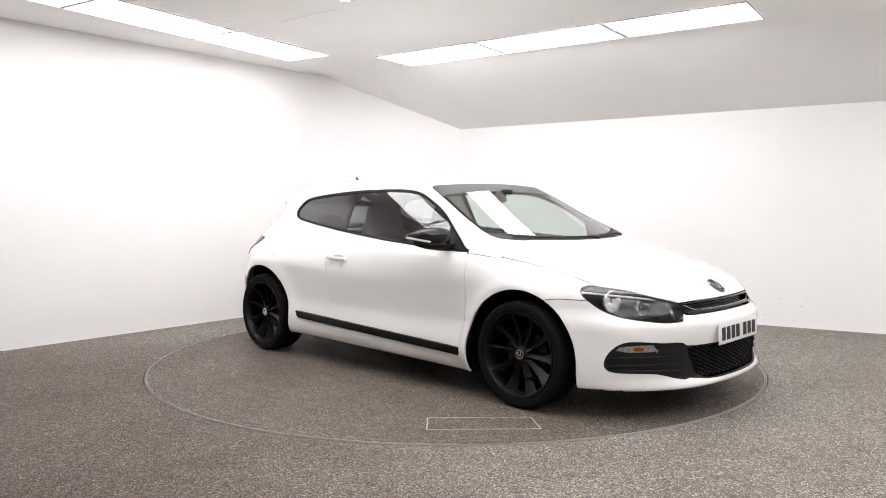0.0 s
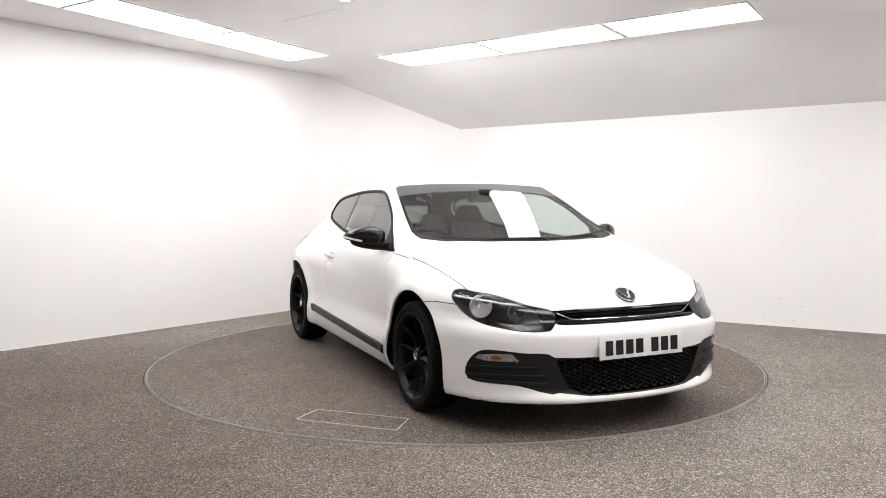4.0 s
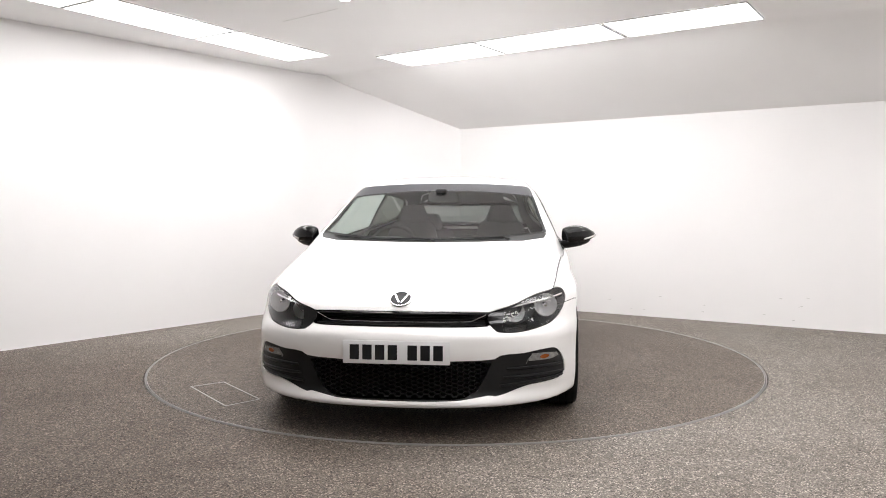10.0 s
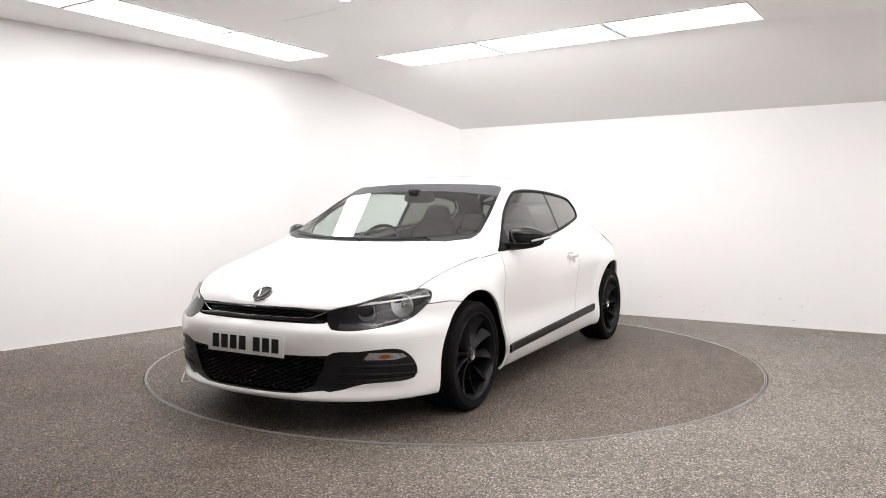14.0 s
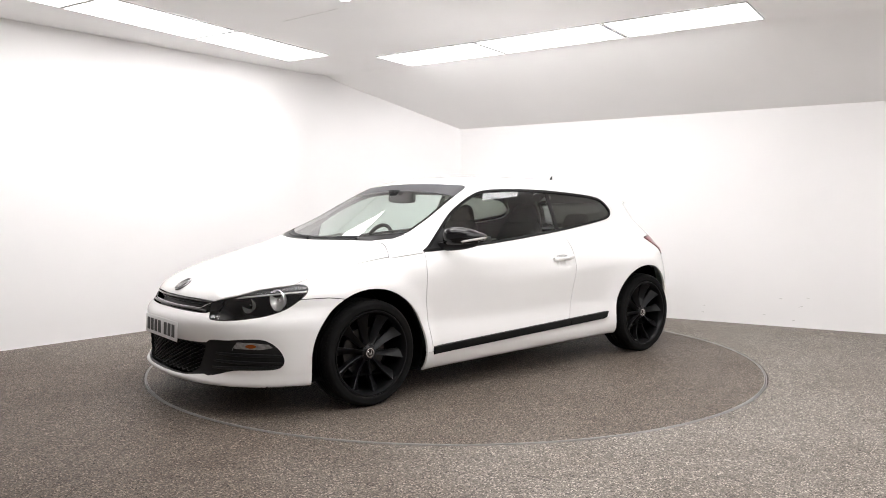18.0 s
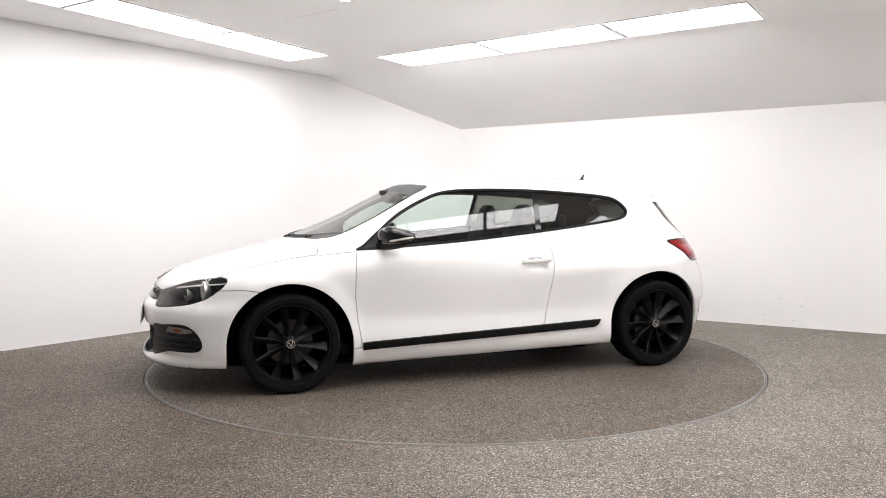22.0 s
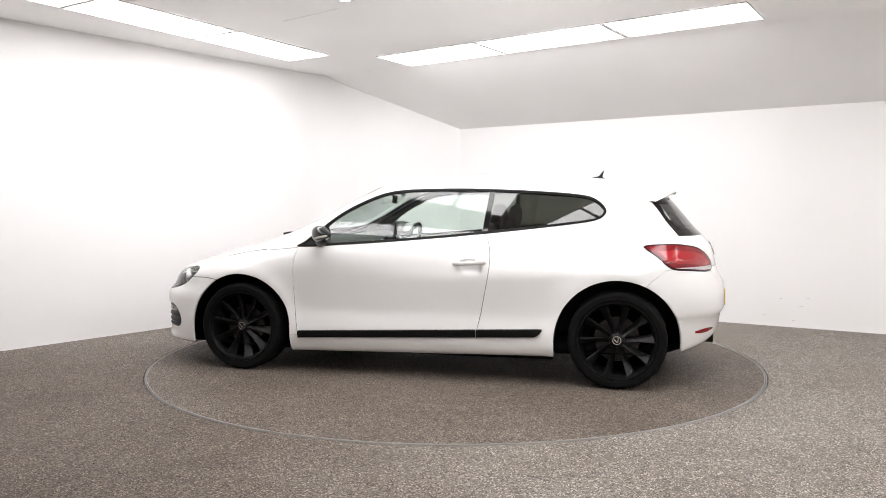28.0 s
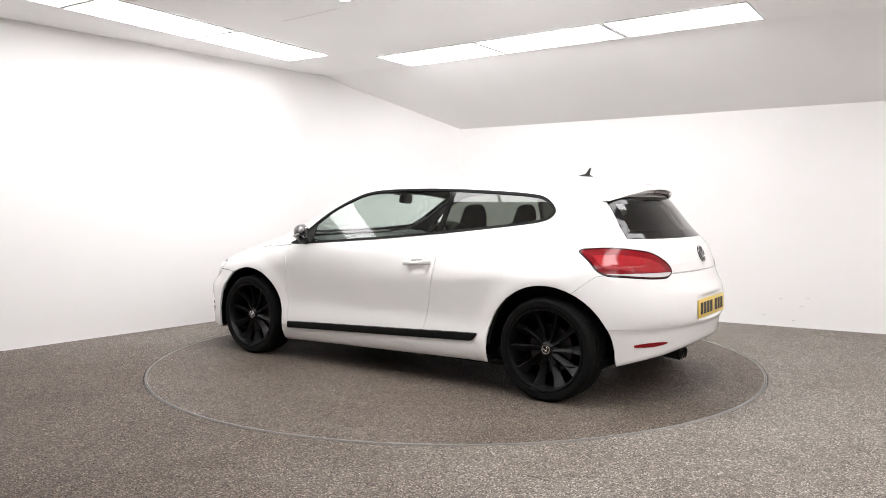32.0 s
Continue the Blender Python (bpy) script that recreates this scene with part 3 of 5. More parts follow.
LAMP = rounded([(-0.600, 0.704), (-0.645, 0.716), (-0.71, 0.709), (-0.85, 0.690), (-0.985, 0.655), (-1.105, 0.627), (-1.140, 0.600), (-1.132, 0.545), (-1.105, 0.533), (-1.02, 0.531), (-0.90, 0.543),
                (-0.79, 0.560), (-0.70, 0.590), (-0.635, 0.634), (-0.598, 0.672)], 4)
TAIL_LAMP = rounded([(-0.492, 0.885), (-0.568, 0.899), (-0.68, 0.901), (-0.765, 0.894), (-0.897, 0.873), (-0.990, 0.822), (-1.032, 0.766), (-0.995, 0.728), (-0.90, 0.724), (-0.78, 0.732), (-0.69, 0.739), (-0.60, 0.747), (-0.548, 0.776), (-0.520, 0.826)], 4)
GRILLE = [(-0.2, 0.632), (0.30, 0.630), (0.442, 0.624), (0.47, 0.61), (0.455, 0.575), (0.43, 0.560), (0.38, 0.557), (-0.2, 0.561)]
INTAKE = [(-0.2, 0.400), (0.21, 0.399), (0.40, 0.402)] + rounded([(0.464, 0.406), (0.61, 0.428), (0.70, 0.437), (0.752, 0.434), (0.780, 0.410), (0.800, 0.365), (0.808, 0.318), (0.799, 0.284), (0.77, 0.270), (0.70, 0.267), (0.62, 0.262),
          (0.438, 0.230)], 4)[:45] + [(0.438, 0.230), (0.30, 0.212), (0.2, 0.209), (-0.2, 0.209)]
SCREEN = [(a, 1.163 - 0.462 * a * a) for a in np.linspace(-0.2, 0.70, 13)] + [(0.716, 0.915), (0.716, 0.885), (0.70, 0.80), (0.668, 0.63), (0.634, 0.47), (0.608, 0.355)] + \
         [(a, 0.362 - 0.10 * a * a) for a in np.linspace(0.592, -0.2, 11)]
BONNET = [(-0.2, 2.092), (0.2, 2.086), (0.35, 2.064), (0.45, 2.038), (0.55, 1.985), (0.64, 1.880), (0.71, 1.805), (0.748, 1.715), (0.764, 1.60), (0.772, 1.488), (0.789, 1.296), (0.806, 1.108),
          (0.70, 1.075), (0.58, 1.079), (0.45, 1.119), (0.3, 1.165), (0.15, 1.192), (0.0, 1.202), (-0.2, 1.202)]
COWL = [(-0.2, 1.202), (0.0, 1.202), (0.15, 1.192), (0.3, 1.165), (0.45, 1.119), (0.58, 1.079), (0.70, 1.0), (0.722, 0.925), (0.67, 0.935), (0.58, 0.99), (0.45, 1.05), (0.31, 1.10), (0.2, 1.125), (0.0, 1.14), (-0.2, 1.14)]
MESH_OPEN = [(-0.2, 0.394), (0.40, 0.394), (0.452, 0.386), (0.43, 0.33), (0.385, 0.252), (0.33, 0.226), (0.28, 0.219), (-0.2, 0.219)]
INDICATOR = [(-0.98, 0.383), (-0.95, 0.418), (-0.86, 0.416), (-0.775, 0.407), (-0.757, 0.389), (-0.82, 0.379)]
GAP = 0.0021
HALF = math.sqrt(0.5)


def cut_line(k, P):
    """Signed distance of skin points to one panel's outline."""
    x, y, z = P.T
    a = np.abs(y)
    if k == "arch":
        h = np.maximum(z - HUB_Z + 0.013, 0)
        d = np.minimum(np.hypot(x - WHEEL_F, h) - 0.383, np.hypot(x - WHEEL_R, h) - 0.390)
        return np.maximum(d, 0.5 - a)
    if k == "floorpan":
        return z - under(x) - 0.004
    if k == "bumper_front":
        return np.maximum(z - np.interp(x, [1.28, 1.49, 1.55, 1.68, 2.3], [0.60, 0.636, 0.643, 0.641, 0.61]), 1.285 - x)
    if k == "valance":
        return np.maximum(z - 0.444, 1.29 + x)
    if k == "bumper_rear":
        return np.maximum(z - np.interp(-x, [1.28, 1.472, 1.581, 1.61, 2.2], [0.52, 0.654, 0.742, 0.748, 0.748]), 1.29 + x)
    if k in ("pane", "tailgate"):
        q = (a + x) * HALF - np.interp(z, [0.77, 0.90, 0.95, 1.0, 1.07, 1.11, 1.17, 1.28], [-0.796, -0.783, -0.773, -0.761, -0.748, -0.738, -0.714, -0.674])
        if k == "pane":
            return np.maximum(np.maximum(q, np.maximum(z - 1.198, 0.947 - z)), 1.4 + x)
        return np.maximum(np.maximum(q - 0.007, 0.752 - z), 1.40 + x)
    if k == "flap":
        return np.maximum(np.hypot(x + 1.14, z - 0.822) - 0.062, y + 0.5)
    if k == "strip_line":
        return x - 0.478 + 0.02 * a + np.where(z < 1.15, 1.0, 0.0)
    if k == "pillar_front":
        return x + 0.414 + 0.10 * (z - 0.95)
    if k == "pillar_rear":
        return x + 0.450 + 0.10 * (z - 0.95)
    if k == "sail":
        return x - 0.655
    if k == "lamp_inner":
        return (a - x) * math.sqrt(0.5) + 1.065 - 0.5 * (z - 0.6) + np.where(x > 1.7, 0.0, 1.0)
    if k == "tail_clear":
        return z - 0.757 + np.where(x < -1.5, 0.0, 1.0)
    if k == "fender":
        d = np.maximum(np.maximum(0.80 - x, z - np.interp(x, [0.86, 1.10, 1.14, 1.3], [0.861, 0.839, 0.88, 0.92])), 0.40 - a)
        return np.maximum(d, 0.262 - z)
    shape, u, v, limit = {
        "lamp": (LAMP, (a - x) * math.sqrt(0.5), z, 1.4 - x), "tail_lamp": (TAIL_LAMP, (a + x) * math.sqrt(0.5), z, 1.2 + x),
        "dlo": (DLO, x, z, 0.42 - a), "door": (DOOR, x, z, 0.42 - a), "grille": (GRILLE, a, z, 1.8 - x), "intake": (INTAKE, a, z, 1.5 - x),
        "screen": (SCREEN, a, x, 0.88 - z), "cowl": (COWL, a, x, 0.85 - z), "mesh": (MESH_OPEN, a, z, 1.8 - x), "indicator": (INDICATOR, (a - x) * math.sqrt(0.5), z, 1.5 - x), "bonnet": (BONNET, a, x, 0.58 - z)}[k]
    lo, hi = np.min(shape, 0) - 0.06, np.max(shape, 0) + 0.06
    m = (u > lo[0]) & (u < hi[0]) & (v > lo[1]) & (v < hi[1]) & (limit < 0.06)
    d = np.full(len(P), 0.06)
    d[m] = outline((u[m], v[m]), shape)
    return np.maximum(d, limit)


SUB = [("dlo", 0.016), ("screen", 0.020), ("pane", 0.045), ("tail_lamp", 0.010), ("tail_lamp", 0.040), ("tail_clear", 0.0), ("mesh", 0.0), ("indicator", 0.0), ("strip_line", 0.0), ("pillar_front", 0.0), ("pillar_rear", 0.0), ("sail", 0.0), ("lamp_inner", 0.0)]
CUTS = [("arch", "", 0), ("floorpan", "underbody", 0), ("lamp", "headlamp", GAP), ("tail_lamp", "tail_lamp", GAP), ("dlo", "dlo", 0), ("grille", "grille", 0), ("intake", "intake", 0),
        ("screen", "windscreen", 0), ("pane", "hatch_pane", 0), ("cowl", "cowl", 0), ("flap", "fuel_flap", 0.0013), ("bonnet", "bonnet", 0.0027), ("door", "door", GAP), ("tailgate", "tailgate", 0.0009), ("bumper_front", "front_bumper", GAP),
        ("valance", "rear_valance", 0.0007), ("bumper_rear", "rear_bumper", 0.0010), ("fender", "front_wing", GAP)]


def panels():
    V, T = base_skin()
    for reach in (0.045, 0.02):
        near = np.zeros(len(V), bool)
        for k, name, g in CUTS:
            d = cut_line(k, V)
            near |= (np.abs(d) < reach) & ((k != "floorpan") | (d > -0.003))
        near |= (np.abs(V[:, 0] + 0.365) < 0.09) & (np.abs(V[:, 2] - 0.75) < 0.06) & (np.abs(V[:, 1]) > 0.6)
        V, T = refine(V, T, near[T].all(1))
    for k, name, g in CUTS:
        for off in ((0,) if g == 0 else (-g, g)):
            V, T = split(V, T, cut_line(k, V) + off)
    for k, off in SUB:
        V, T = split(V, T, cut_line(k, V) + off)
    V = to_skin(V, 1)
    C = V[T].mean(1)
    lab = np.full(len(T), "body_shell", dtype=object)
    free = np.ones(len(T), bool)
    for k, name, g in CUTS:
        c = cut_line(k, C)
        ins, rim = free & (c < -g), free & (c >= -g) & (c < g)
        lab[ins], lab[rim] = name, "gap"
        free &= ~ins & ~rim
    return V, T, lab


def skin_part(name, V, T, mat, parent, label="", lip=0.014, lift=0.0, only_lip=False, flat_pane=False, even=False):
    """A panel cut from the skin, with its edges turned inwards."""
    used, inv = np.unique(T, return_inverse=True)
    P, F = V[used], inv.reshape(T.shape)
    N, _ = skin_normal(P)
    P = P + N * lift
    if even:
        # one even curvature over the whole pane
        x, y = P[:, 0] - P[:, 0].mean(), P[:, 1]
        A = np.stack([1 + 0 * x, x, y * y, x * x, x * y * y, y, x * y, y ** 3], -1)
        core = np.abs(y) < 0.8 * np.abs(y).max()
        fit = np.linalg.lstsq(A[core], N[core], rcond=None)[0]
        N = A @ fit
        N = N / np.linalg.norm(N, axis=1, keepdims=True)
    if flat_pane:
        # side glass is evenly curved, whatever the shoulder below it does
        x, z = P[:, 0], P[:, 2]
        nz = 0.46 + 0.25 * (z - 1.15)
        nx = -0.07 + np.where(x < 0, 0.035, 0.05) * x
        N = np.stack([nx, np.sign(P[:, 1]) * np.sqrt(1 - nx * nx - nz * nz), nz], -1)
    E = np.sort(np.concatenate([F[:, [0, 1]], F[:, [1, 2]], F[:, [2, 0]]]), 1)
    D = np.concatenate([F[:, [0, 1]], F[:, [1, 2]], F[:, [2, 0]]])
    _, idx, cnt = np.unique(E, axis=0, return_index=True, return_counts=True)
    border = D[idx[cnt == 1]]
    n = len(P)
    faces = F.tolist()
    normals = N[F].reshape(-1, 3)
    if lip and len(border):
        bv = np.unique(border)
        back = np.full(n, -1)
        back[bv] = n + np.arange(len(bv))
        P = np.concatenate([P, P[bv] - N[bv] * lip])
        q = np.stack([border[:, 1], border[:, 0], back[border[:, 0]], back[border[:, 1]]], -1)
        fn = np.cross(P[q[:, 1]] - P[q[:, 0]], P[q[:, 2]] - P[q[:, 0]])
        fn /= np.maximum(np.linalg.norm(fn, axis=1, keepdims=True), 1e-9)
        faces = q.tolist() if only_lip else faces + q.tolist()
        normals = np.repeat(fn, 4, 0) if only_lip else np.concatenate([normals, np.repeat(fn, 4, 0)])
    me = bpy.data.meshes.new(name)
    me.from_pydata(P.tolist(), [], faces)
    me.materials.append(mat)
    me.shade_smooth()
    me.normals_split_custom_set(normals.tolist())
    ob = new(name, me)
    ob.parent = parent
    if label:
        ob["label"] = label
    return ob


car = new("car", None)
tagged(car, "white three-door coupe with black wheels and black trim on a turntable", "car")
SV, ST, SLAB = panels()
SC = SV[ST].mean(1)


def take(name, side=0, extra=None):
    m = SLAB == name
    if side:
        m &= SC[:, 1] * side > 0
    if extra is not None:
        m &= extra
    return ST[m]


skin_part("body_shell", SV, take("body_shell"), PAINT, car, "glossy white painted shell with roof and pillars")
skin_part("underbody", SV, take("underbody"), BLACK, car, "black underbody", lip=0)
skin_part("fuel_flap", SV, take("fuel_flap"), PAINT, car, "round white fuel flap")
skin_part("cowl", SV, take("cowl"), BLACK, car, "black plastic cowl under the windscreen", lip=0)
skin_part("seam_filler", SV, take("gap"), DARK_GAP, car, "dark shut lines between the panels", lip=0, lift=-0.009)
skin_part("bonnet", SV, take("bonnet"), PAINT, car, "glossy white bonnet")
skin_part("tailgate", SV, take("tailgate"), PAINT, car, "glossy white tailgate")
skin_part("front_bumper", SV, take("front_bumper"), PAINT, car, "white front bumper")
skin_part("rear_bumper", SV, take("rear_bumper"), PAINT, car, "white rear bumper")
skin_part("rear_valance", SV, take("rear_valance"), PAINT, car, "white lower rear bumper section")
for s in (1, -1):
    skin_part("front_wing", SV, take("front_wing", s), PAINT, car)
    skin_part("door", SV, take("door", s), PAINT, car, "closed white door")


# ---------------------------------------------------------------- car: glass, lamps, trim
D_DLO, D_SCREEN, D_PANE, D_TAIL = (cut_line(k, SC) for k in ("dlo", "screen", "pane", "tail_lamp"))
D_MESH, D_IND, D_FRONT, D_REAR, D_SAIL = (cut_line(k, SC) for k in ("mesh", "indicator", "pillar_front", "pillar_rear", "sail"))
D_STRIP, D_INNER, D_CLEAR = (cut_line(k, SC) for k in ("strip_line", "lamp_inner", "tail_clear"))


def meet(start, way):
    """The first point of the skin along a way from outside."""
    p, d = np.array(start, float), np.array(way, float)
    s = np.linspace(0, 3, 1501)
    q = p + d * s[:, None]
    i = int(np.argmax(body(q[:, 0], q[:, 1], q[:, 2]) < 0))
    lo, hi = s[max(i - 1, 0)], s[i]
    for _ in range(16):
        m = (lo + hi) / 2
        c = p + d * m
        if body(c[:1], c[1:2], c[2:])[0] < 0:
            hi = m
        else:
            lo = m
    return Vector(p + d * hi)


def skin_y(x, z):
    return meet((x, 2.0, z), (0, -1, 0)).y


def skin_x(y, z):
    return meet((3.5, y, z), (-1, 0, 0)).x


def rear_x(y, z):
    return meet((-3.5, y, z), (1, 0, 0)).x


def skin_z(x, y):
    return meet((x, y, 2.5), (0, 0, -1)).z


def facing(point, normal, up=(0, 0, 1)):
    """A pose at a point whose z axis runs along a normal."""
    z = Vector(normal).normalized()
    x = Vector(up).cross(z).normalized()
    y = z.cross(x)
    return Matrix.Translation(point) @ Matrix((x, y, z)).transposed().to_4x4()


def disc_points(r, n=24, ry=None):
    return [(r * math.cos(2 * math.pi * k / n), (ry or r) * math.sin(2 * math.pi * k / n)) for k in range(n)]


# windows
skin_part("windscreen", SV, take("windscreen", 0, (D_SCREEN < -0.020) & (D_STRIP > 0)), CLEAR, car, "clear windscreen that mirrors the ceiling lights", lip=0, even=True)
skin_part("windscreen_border", SV, take("windscreen", 0, (D_SCREEN >= -0.020) & (D_STRIP > 0)), TRIM_BLACK, car, "black windscreen border", lip=0.01)
skin_part("sun_strip", SV, take("windscreen", 0, D_STRIP <= 0), SUN_STRIP, car, "dark grey sun strip across the windscreen top", lip=0.01)
skin_part("rear_window", SV, take("hatch_pane", 0, D_PANE < -0.045), HATCH_GLASS, car, "dark tinted rear window", lip=0, even=True)
skin_part("rear_window_border", SV, take("hatch_pane", 0, D_PANE >= -0.045), GLOSS_BLACK, car, "black rear window border", lip=0.01)
for s in (1, -1):
    inner = D_DLO < -0.016
    skin_part("window_trim", SV, take("dlo", s, ~inner), TRIM_BLACK, car, "matt black window surround", lip=0.016, lift=0.003)
    skin_part("door_window", SV, take("dlo", s, inner & (D_FRONT > 0) & (D_SAIL < 0)), CLEAR, car, "clear green-tinted door window", lip=0, lift=-0.004, flat_pane=True)
    skin_part("mirror_sail", SV, take("dlo", s, inner & (D_SAIL >= 0)), BLACK, car, "black plastic mirror sail", lip=0.01, lift=-0.001)
    skin_part("window_pillar", SV, take("dlo", s, inner & (D_FRONT <= 0) & (D_REAR > 0)), GLOSS_BLACK, car, "black window pillar", lip=0.01, lift=-0.002)
    skin_part("quarter_window", SV, take("dlo", s, inner & (D_REAR <= 0)), TINTED, car, "dark tinted quarter window", lip=0, lift=-0.004, flat_pane=True)

# headlamps
for s in (1, -1):
    lamp = skin_part("headlamp", SV, take("headlamp", s), LAMP_GREY, car, "clear headlamp with dark housing and two round reflectors", lip=0, lift=-0.20)
    skin_part("lens", SV, take("headlamp", s, D_INNER > 0), LENS, lamp, "clear lens", lip=0)
    skin_part("inner_cover", SV, take("headlamp", s, D_INNER <= 0), GLOSS_BLACK, lamp, "gloss black inner cover", lip=0.02)
    skin_part("bezel", SV, take("headlamp", s), LAMP_GREY, lamp, "black bezel", lip=0.19, only_lip=True)
    for (cx, cy, cz), r, nm in (((1.772, 0.707, 0.634), 0.056, "main_reflector"), ((1.872, 0.554, 0.604), 0.046, "inner_reflector")):
        aim = Matrix.Translation((cx, s * cy, cz)) @ Matrix.Rotation(radians(-90 + s * 12), 4, "Z")
        bm = bmesh.new()
        lathe(bm, [(0.004, -0.040), (r * 0.45, -0.034), (r * 0.78, -0.018), (r * 0.97, 0.004), (r, 0.012)], 40, aim)
        ob = part(nm, bm, SILVER, lamp, "silver bowl reflector")
        bm = bmesh.new()
        lathe(bm, [(0.0, 0.004), (r * 0.16, 0.002), (r * 0.24, -0.006), (r * 0.25, -0.03), (0.0, -0.034)], 24, aim)
        part("bulb_shield", bm, CHROME, lamp, "chrome bulb shield")
        bm = bmesh.new()
        lathe(bm, [(r * 1.02, 0.010), (r * 1.03, 0.014), (r * 1.055, 0.014), (r * 1.065, 0.008)], 40, aim)
        part("reflector_ring", bm, SILVER, lamp, "pale grey ring round the reflector")
    path = [meet((3.0, s * (0.50 + 0.33 * t), 0.634 + 0.048 * t), (-1, 0, 0)) for t in np.linspace(0, 1, 16)]
    bm = bmesh.new()
    tube(bm, [Vector((q.x - 0.022, q.y * 0.982, q.z)) for q in path], 0.0046, 8)
    part("brow_strip", bm, BROW, lamp, "thin silver brow strip")

# tail lamps
for s in (1, -1):
    edge, low, core = D_TAIL > -0.010, D_CLEAR < 0, D_TAIL < -0.040
    lamp = skin_part("tail_lamp", SV, take("tail_lamp", s, ~edge & ~low & ~core), RED_LENS, car, "red tail lamp with a clear lower band", lip=0.004, lift=0.004)
    skin_part("lamp_seal", SV, take("tail_lamp", s, edge), DARK_RED, lamp, "dark red lens border", lip=0.014, lift=0.003)
    skin_part("reversing_lens", SV, take("tail_lamp", s, ~edge & low & ~core), CLEAR_LENS, lamp, "clear ribbed reversing lens", lip=0.004, lift=0.004)
    skin_part("brake_light", SV, take("tail_lamp", s, core), PINK_LENS, lamp, "brighter red brake light window", lip=0.004, lift=0.003)

# grille between the lamps
grille = skin_part("grille", SV, take("grille"), BLACK, car, "black slotted grille between the headlamps", lip=0, lift=-0.05)
skin_part("grille_frame", SV, take("grille"), GLOSS_BLACK, grille, "gloss black frame", lip=0.05, only_lip=True)
for z0, half, rad, drop in ((0.618, 0.435, 0.0085, 0.004), (0.572, 0.415, 0.0115, 0.003), (0.597, 0.42, 0.005, 0.03)):
    bm = bmesh.new()
    tube(bm, [(skin_x(y, z0) - drop, y, z0 - 0.008 * (abs(y) / half) ** 4) for y in np.linspace(-half, half, 31)], rad, 10, 0.8)
    part("grille_bar", bm, GLOSS_BLACK, grille, "gloss black bar")

# chrome line standing for the ceiling's reflection along the gloss black bar
bm = bmesh.new()
tube(bm, [(skin_x(y, 0.582) - 0.002 - 0.012 * max(0, abs(y) - 0.33) / 0.08, y, 0.582 + 0.03 * max(0, abs(y) - 0.35) / 0.07) for y in np.linspace(-0.42, 0.42, 43)], 0.0024, 8)
part("grille_glint", bm, CHROME, grille, "thin chrome line for the glint on the lower grille bar")

# lower intake
intake = skin_part("lower_intake", SV, take("intake", 0, D_MESH > 0), BLACK, car, "black plastic lower bumper trim", lip=0.02, lift=-0.006)
skin_part("intake_back", SV, take("intake", 0, D_MESH <= 0), DARK_GAP, intake, "dark radiator opening", lip=0, lift=-0.09)
skin_part("intake_wall", SV, take("intake", 0, D_MESH <= 0), BLACK, intake, "black intake rim", lip=0.08, lift=-0.004, only_lip=True)
bm = bmesh.new()
for row in range(-1, 10):
    for col in range(-18, 19):
        cy, cz = col * 0.0275, 0.212 + (row + (0.5 if col % 2 else 0)) * 0.0215
        hexa = [(-0.0185, 0.0), (-0.009, 0.01075), (0.009, 0.01075), (0.0185, 0.0)]
        for (a0, b0), (a1, b1) in zip(hexa, hexa[1:]):
            p, q = (cy + a0, cz + b0), (cy + a1, cz + b1)
            if max(outline((np.abs(np.array([p[0], q[0]])), np.array([p[1], q[1]])), MESH_OPEN)) > 0.004:
                continue
            u = Vector((q[0] - p[0], q[1] - p[1])).normalized() * 0.0019
            vs = []
            for dx in (-0.020, -0.042):
                for yy, zz in ((p[0] - u.y, p[1] + u.x), (q[0] - u.y, q[1] + u.x), (q[0] + u.y, q[1] - u.x), (p[0] + u.y, p[1] - u.x)):
                    vs.append(bm.verts.new((2.163 + nose(zz) - 0.30 * yy * yy - 0.55 * yy ** 6 + dx, yy, zz)))
            bm.faces.new(vs[:4])
            for k in range(4):
                bm.faces.new((vs[k], vs[(k + 1) % 4], vs[4 + (k + 1) % 4], vs[4 + k]))
part("honeycomb_mesh", bm, MESH_BLACK, intake, "black honeycomb mesh", smooth=False)
for s in (1, -1):
    for z0, z1, a0, a1 in ((0.352, 0.345, 0.50, 0.808), (0.312, 0.303, 0.485, 0.816), (0.272, 0.283, 0.47, 0.806)):
        bm = bmesh.new()
        pts = []
        for t in np.linspace(0, 1, 22):
            a, z = a0 + (a1 - a0) * t, z0 + (z1 - z0) * t
            q = meet((3.0, s * a * 1.25, z), (-1, -s * a * 0.25 / 1.15, 0))
            pts.append((q.x - 0.004, q.y * 0.995, q.z))
        tube(bm, pts, [0.003 + 0.0095 * math.sin(math.pi * min(max(t, 0.04), 0.97)) ** 0.4 for t in np.linspace(0, 1, 22)], 8, 0.7)
        part("intake_fin", bm, BLACK, intake, "black horizontal fin")
    ind = skin_part("indicator", SV, take("intake", s, D_IND < 0), IND_LENS, car, "clear front indicator with an amber bulb", lip=0.006, lift=-0.003)
    q = meet((3.0, s * 0.875, 0.398), (-1, -s * 0.16, 0))
    n = Vector(tuple(skin_normal(np.array([q]))[0][0]))
    bm = bmesh.new()
    slab(bm, disc_points(0.030, 24, 0.0105), -0.002, 0.0005, facing(q, n))
    part("amber_bulb", bm, AMBER, ind, "amber bulb")


